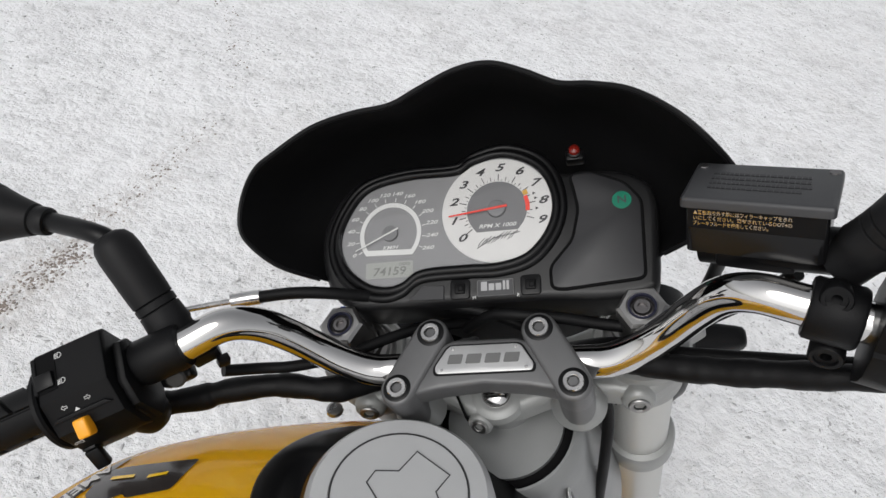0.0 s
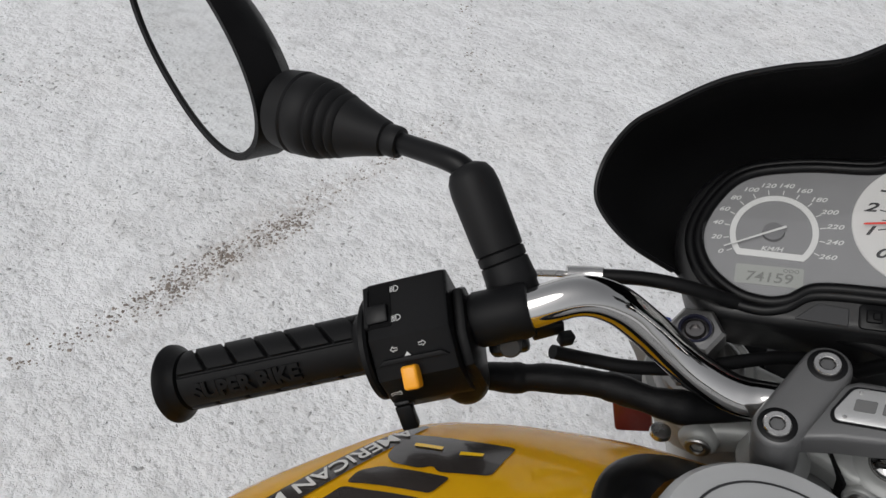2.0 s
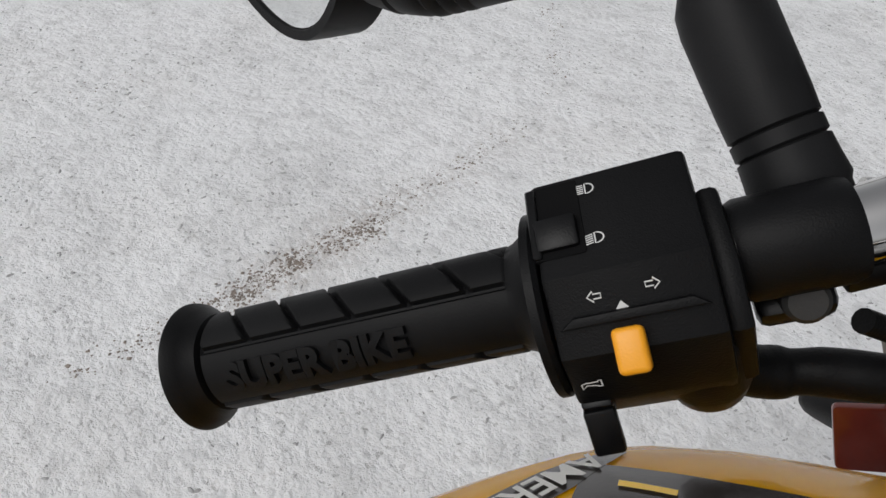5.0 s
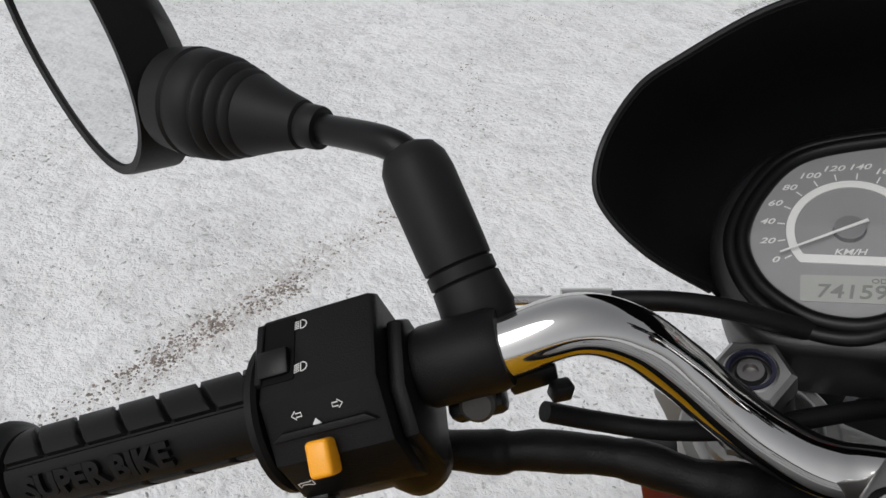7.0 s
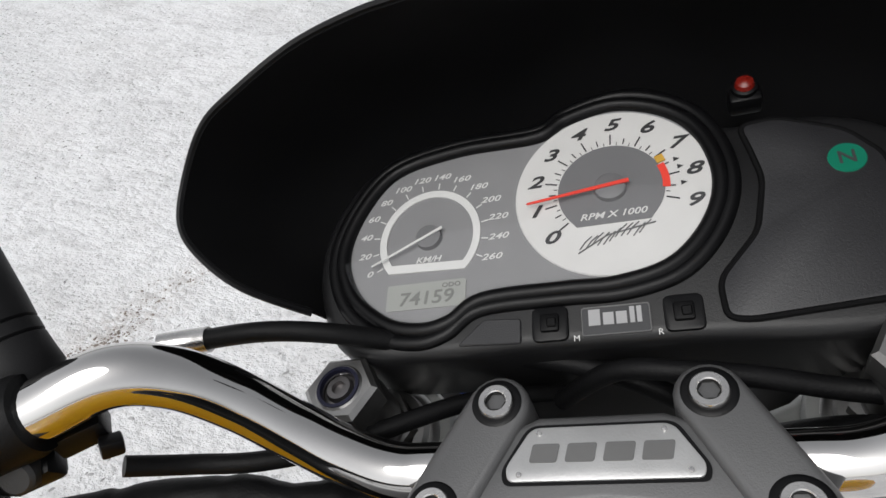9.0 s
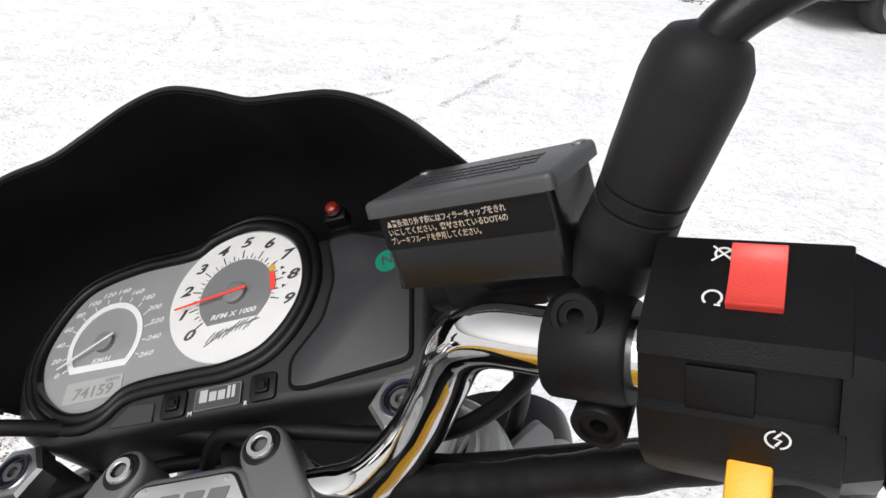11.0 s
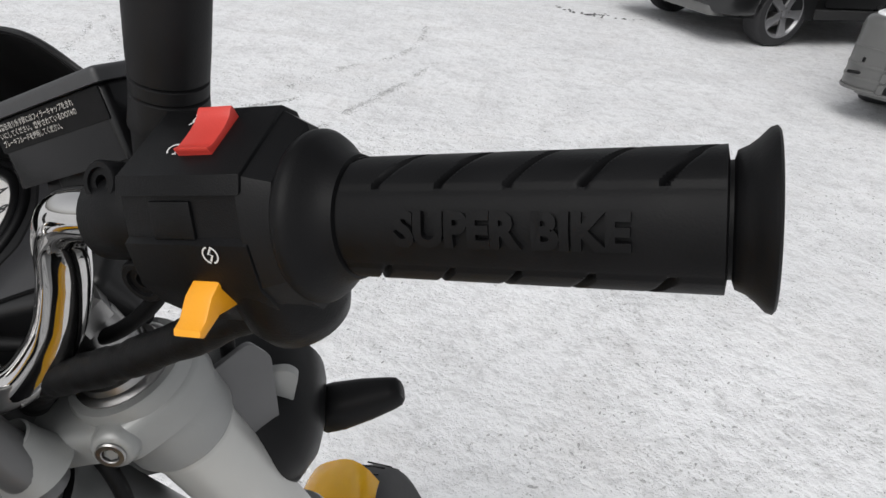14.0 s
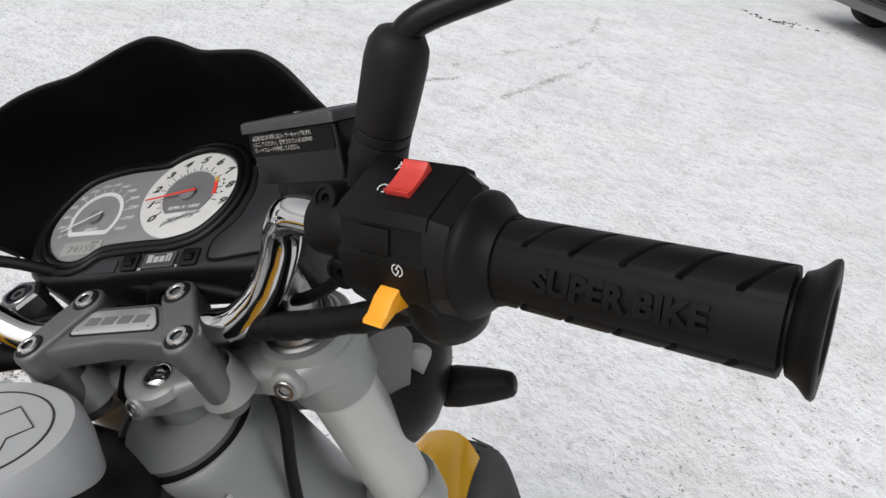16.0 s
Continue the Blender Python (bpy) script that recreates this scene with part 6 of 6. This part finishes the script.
    part("windscreen", prism(rounded([(-width / 2 + 0.16, 0.0), (width / 2 - 0.16, 0.0), (width / 2 - 0.28, 0.78), (-width / 2 + 0.28, 0.78)], 0.05), 0, 0.012, 0, 1, Matrix(((0, math.cos(radians(142)), math.sin(radians(38)), cab + 0.012), (1, 0, 0, 0), (0, math.sin(radians(142)), math.cos(radians(38)), hood + 0.09), (0, 0, 0, 1)))), M_CARGLASS, top, "dark windscreen", m)
    if not slats:
        part("bumper_skirt", prism(rounded([(front - 0.2, -width * 0.42), (front + 0.075, -width * 0.42), (front + 0.075, width * 0.42), (front - 0.2, width * 0.42)], 0.17, 8), clearance, clearance + 0.085, 0.02, 3), M_CARSILVER, top, "grey lower bumper lip", m)
    part("intake", block(0.06, width * 0.44, 0.13, 0.02, 2, pose(front + 0.035, 0, clearance + 0.17)), M_SATIN, top, "black lower air intake", m)
    for i in range(3):
        part("intake_bar", block(0.02, width * 0.43, 0.014, 0.004, 1, pose(front + 0.062, 0, clearance + 0.13 + 0.04 * i)), M_CARTRIM, top, "", m)
    part("grille", block(0.05, width * 0.46, 0.13, 0.02, 2, pose(front - 0.01, 0, 0.68)), M_SATIN, top, "black grille", m)
    np_ = part("number_plate", block(0.012, 0.46, 0.11, 0.004, 1, pose(front + 0.060, 0, clearance + 0.32)), M_PLATEWHITE, top, "white plate with plain bars", m)
    part("plate_bars", bars(1, 0.36, 0.06, 0, 9, 0.002, 0.7), M_INK, np_, "", m @ pose(front + 0.068, 0, clearance + 0.32, 90, 0, 90))
    if not slats:
        plan = rounded([(front - 0.50, -width / 2 - 0.004), (front + 0.06, -width / 2 - 0.004), (front + 0.06, width / 2 + 0.004), (front - 0.50, width / 2 + 0.004)], 0.28, 8)
        part("front_bumper", prism(plan, clearance + 0.03, 0.56, 0.04, 4, None, True), paint, top, "rounded dark bumper", m, angle=50)
        part("lamp_slot", block(0.03, 0.22, 0.035, 0.008, 1, pose(front + 0.058, -width / 2 + 0.56, clearance + 0.30)), M_LAMP, top, "small clear lamp strip", m)
    if slats:
        plan = lambda g: rounded([(front - 0.70, -width / 2 - g), (front + 0.07 + g, -width / 2 - g), (front + 0.07 + g, width / 2 + g), (front - 0.70, width / 2 + g)], 0.21, 8)
        part("front_bumper", prism(plan(0.004), clearance + 0.02, 0.72, 0.06, 4, None, True), paint, top, "rounded grey bumper with cooling slots", m, angle=50)
        part("snow_strip", prism(plan(-0.045), 0.712, 0.735, 0.010, 2), M_SNOWCAP, top, "thin line of settled snow", m)
        part("bumper_crease", prism(plan(0.007), 0.505, 0.520, 0.004, 1), paint, top, "", m)
        for z0, z1 in ((0.385, 0.392), (0.30, 0.307), (0.225, 0.232)):
            part("bumper_rib", prism(plan(0.008), z0, z1 + 0.014, 0.004, 1), paint, top, "", m)
        for z0 in (0.405, 0.325, 0.25):
            part("slot", block(0.03, width * 0.66, 0.050, 0.008, 1, pose(front + 0.068, 0, z0 + 0.020)), M_SATIN, top, "black cooling slot", m)
            for s in (-1, 1):
                part("post", block(0.036, 0.05, 0.07, 0.008, 1, pose(front + 0.070, s * width * 0.325, z0 + 0.02)), paint, top, "", m)
        for s in (-1, 1):
            part("corner_slot", block(0.02, 0.20, 0.022, 0.006, 1, pose(front + 0.050, s * (width / 2 - 0.145), 0.345, 0, 0, -s * 25)), M_SATIN, top, "short black corner slot", m)
            part("corner_hole", block(0.02, 0.06, 0.035, 0.006, 1, pose(front + 0.052, s * (width / 2 - 0.140), 0.435, 0, 0, -s * 25)), M_SATIN, top, "", m)
    if snow:
        part("snow_cover", prism(rounded([(front - 0.10, -width / 2 + 0.22), (front - 0.10, width / 2 - 0.22), (cab, width / 2 - 0.14), (cab, -width / 2 + 0.14)], 0.10), hood - 0.03, hood + 0.035, 0.03, 3), M_SNOWCAP, top, "thin settled snow", m)
    return top


# dark off-roader: near front wheel touches the ground by (2.85, 7.46)
fwd = Vector((-0.865, -0.500, 0))
side = Vector((0.500, -0.865, 0))
W1 = 1.82
o = Vector((2.85, 7.46, 0)) - side * (W1 / 2 - 0.01)
m1 = frame_at(o, fwd, side)
car("off_roader", "dark grey off-roader with five-spoke alloy wheels parked on snow", m1, 4.28, W1, 1.68, 2.62, 0.74, 0.335, M_CARDARK, 0.27, 1.02, -0.55)
fwd2 = Vector((-0.60, -0.80, 0))
m2 = frame_at((3.72, 5.35, 0), fwd2, Vector((-fwd2.y, fwd2.x, 0)))
car("hatchback", "silver-grey car with snow on its bonnet", m2, 3.70, 1.66, 1.48, 2.42, 0.78, 0.30, M_CARSILVER, 0.19, 0.92, -0.45, True, True)

fwd3 = Vector((-0.97, -0.24, 0)).normalized()
m3 = frame_at((0.60, 11.0, 0), fwd3, Vector((-fwd3.y, fwd3.x, 0)))
car("estate_car", "black car parked beyond the off-roader", m3, 4.5, 1.75, 1.46, 2.65, 0.85, 0.31, M_CARDARK, 0.18, 0.94, -0.5)

# ---- grit on the snow ----
crumbs("grit_line", [([(-1.20, 0.15), (-1.20, 0.30), (-1.135, 0.55)], 0.12), ([(-1.135, 0.55), (-1.126, 0.68), (-1.096, 0.84), (-1.055, 0.96)], 0.60), ([(-1.055, 0.96), (-1.06, 1.17)], 0.13), ([(-1.06, 1.17), (-1.035, 1.37), (-1.02, 1.58), (-1.05, 1.87), (-1.20, 2.16), (-1.40, 2.43)], 0.22)], 3000, 0.0040, M_CRUMB, "brown grit strewn along a wheel track in the snow", 11, 0.022)
crumbs("grit_line", [([(-2.23, 0.70), (-2.19, 0.83), (-2.14, 1.03)], 0.4), ([(-1.45, 3.0), (-1.25, 3.15), (-1.09, 3.67)], 0.6)], 260, 0.0040, M_CRUMB, "sparse brown grit in the snow", 12, 0.03)
crumbs("mud_lumps", [([(0.70, 8.20), (0.94, 7.98), (1.12, 8.00)], 0.75), ([(1.12, 8.00), (1.36, 8.02), (1.65, 8.21)], 0.25)], 70, 0.020, M_DARKGRIT, "dark frozen mud lumps on the snow", 13, 0.07)
crumbs("tyre_track", [([(-0.70, 3.50), (-0.55, 4.09), (-0.42, 4.53), (-0.29, 5.18)], 0.3), ([(-0.58, 6.59), (-0.51, 5.79), (-0.62, 5.14), (-0.92, 4.60), (-1.08, 4.11)], 0.3), ([(-1.17, 3.67), (-0.95, 3.95)], 0.1), ([(-2.55, 3.93), (-2.84, 4.84), (-3.11, 5.13)], 0.15), ([(-2.95, 5.20), (-2.54, 4.69), (-2.21, 4.06)], 0.15)], 7000, 0.0050, M_TRACKGRIT, "thin grey tyre tracks pressed into the snow", 15, 0.017)
crumbs("grit_scatter", [([(-3.0, 0.2), (3.0, 1.2), (3.0, 3.0), (-3.0, 3.2), (-2.6, 5.0), (3.0, 5.5)], 1.0)], 1800, 0.0022, M_TRACKGRIT, "scattered grey grit in the snow", 14, 0.7)
flakes(14000, 21)
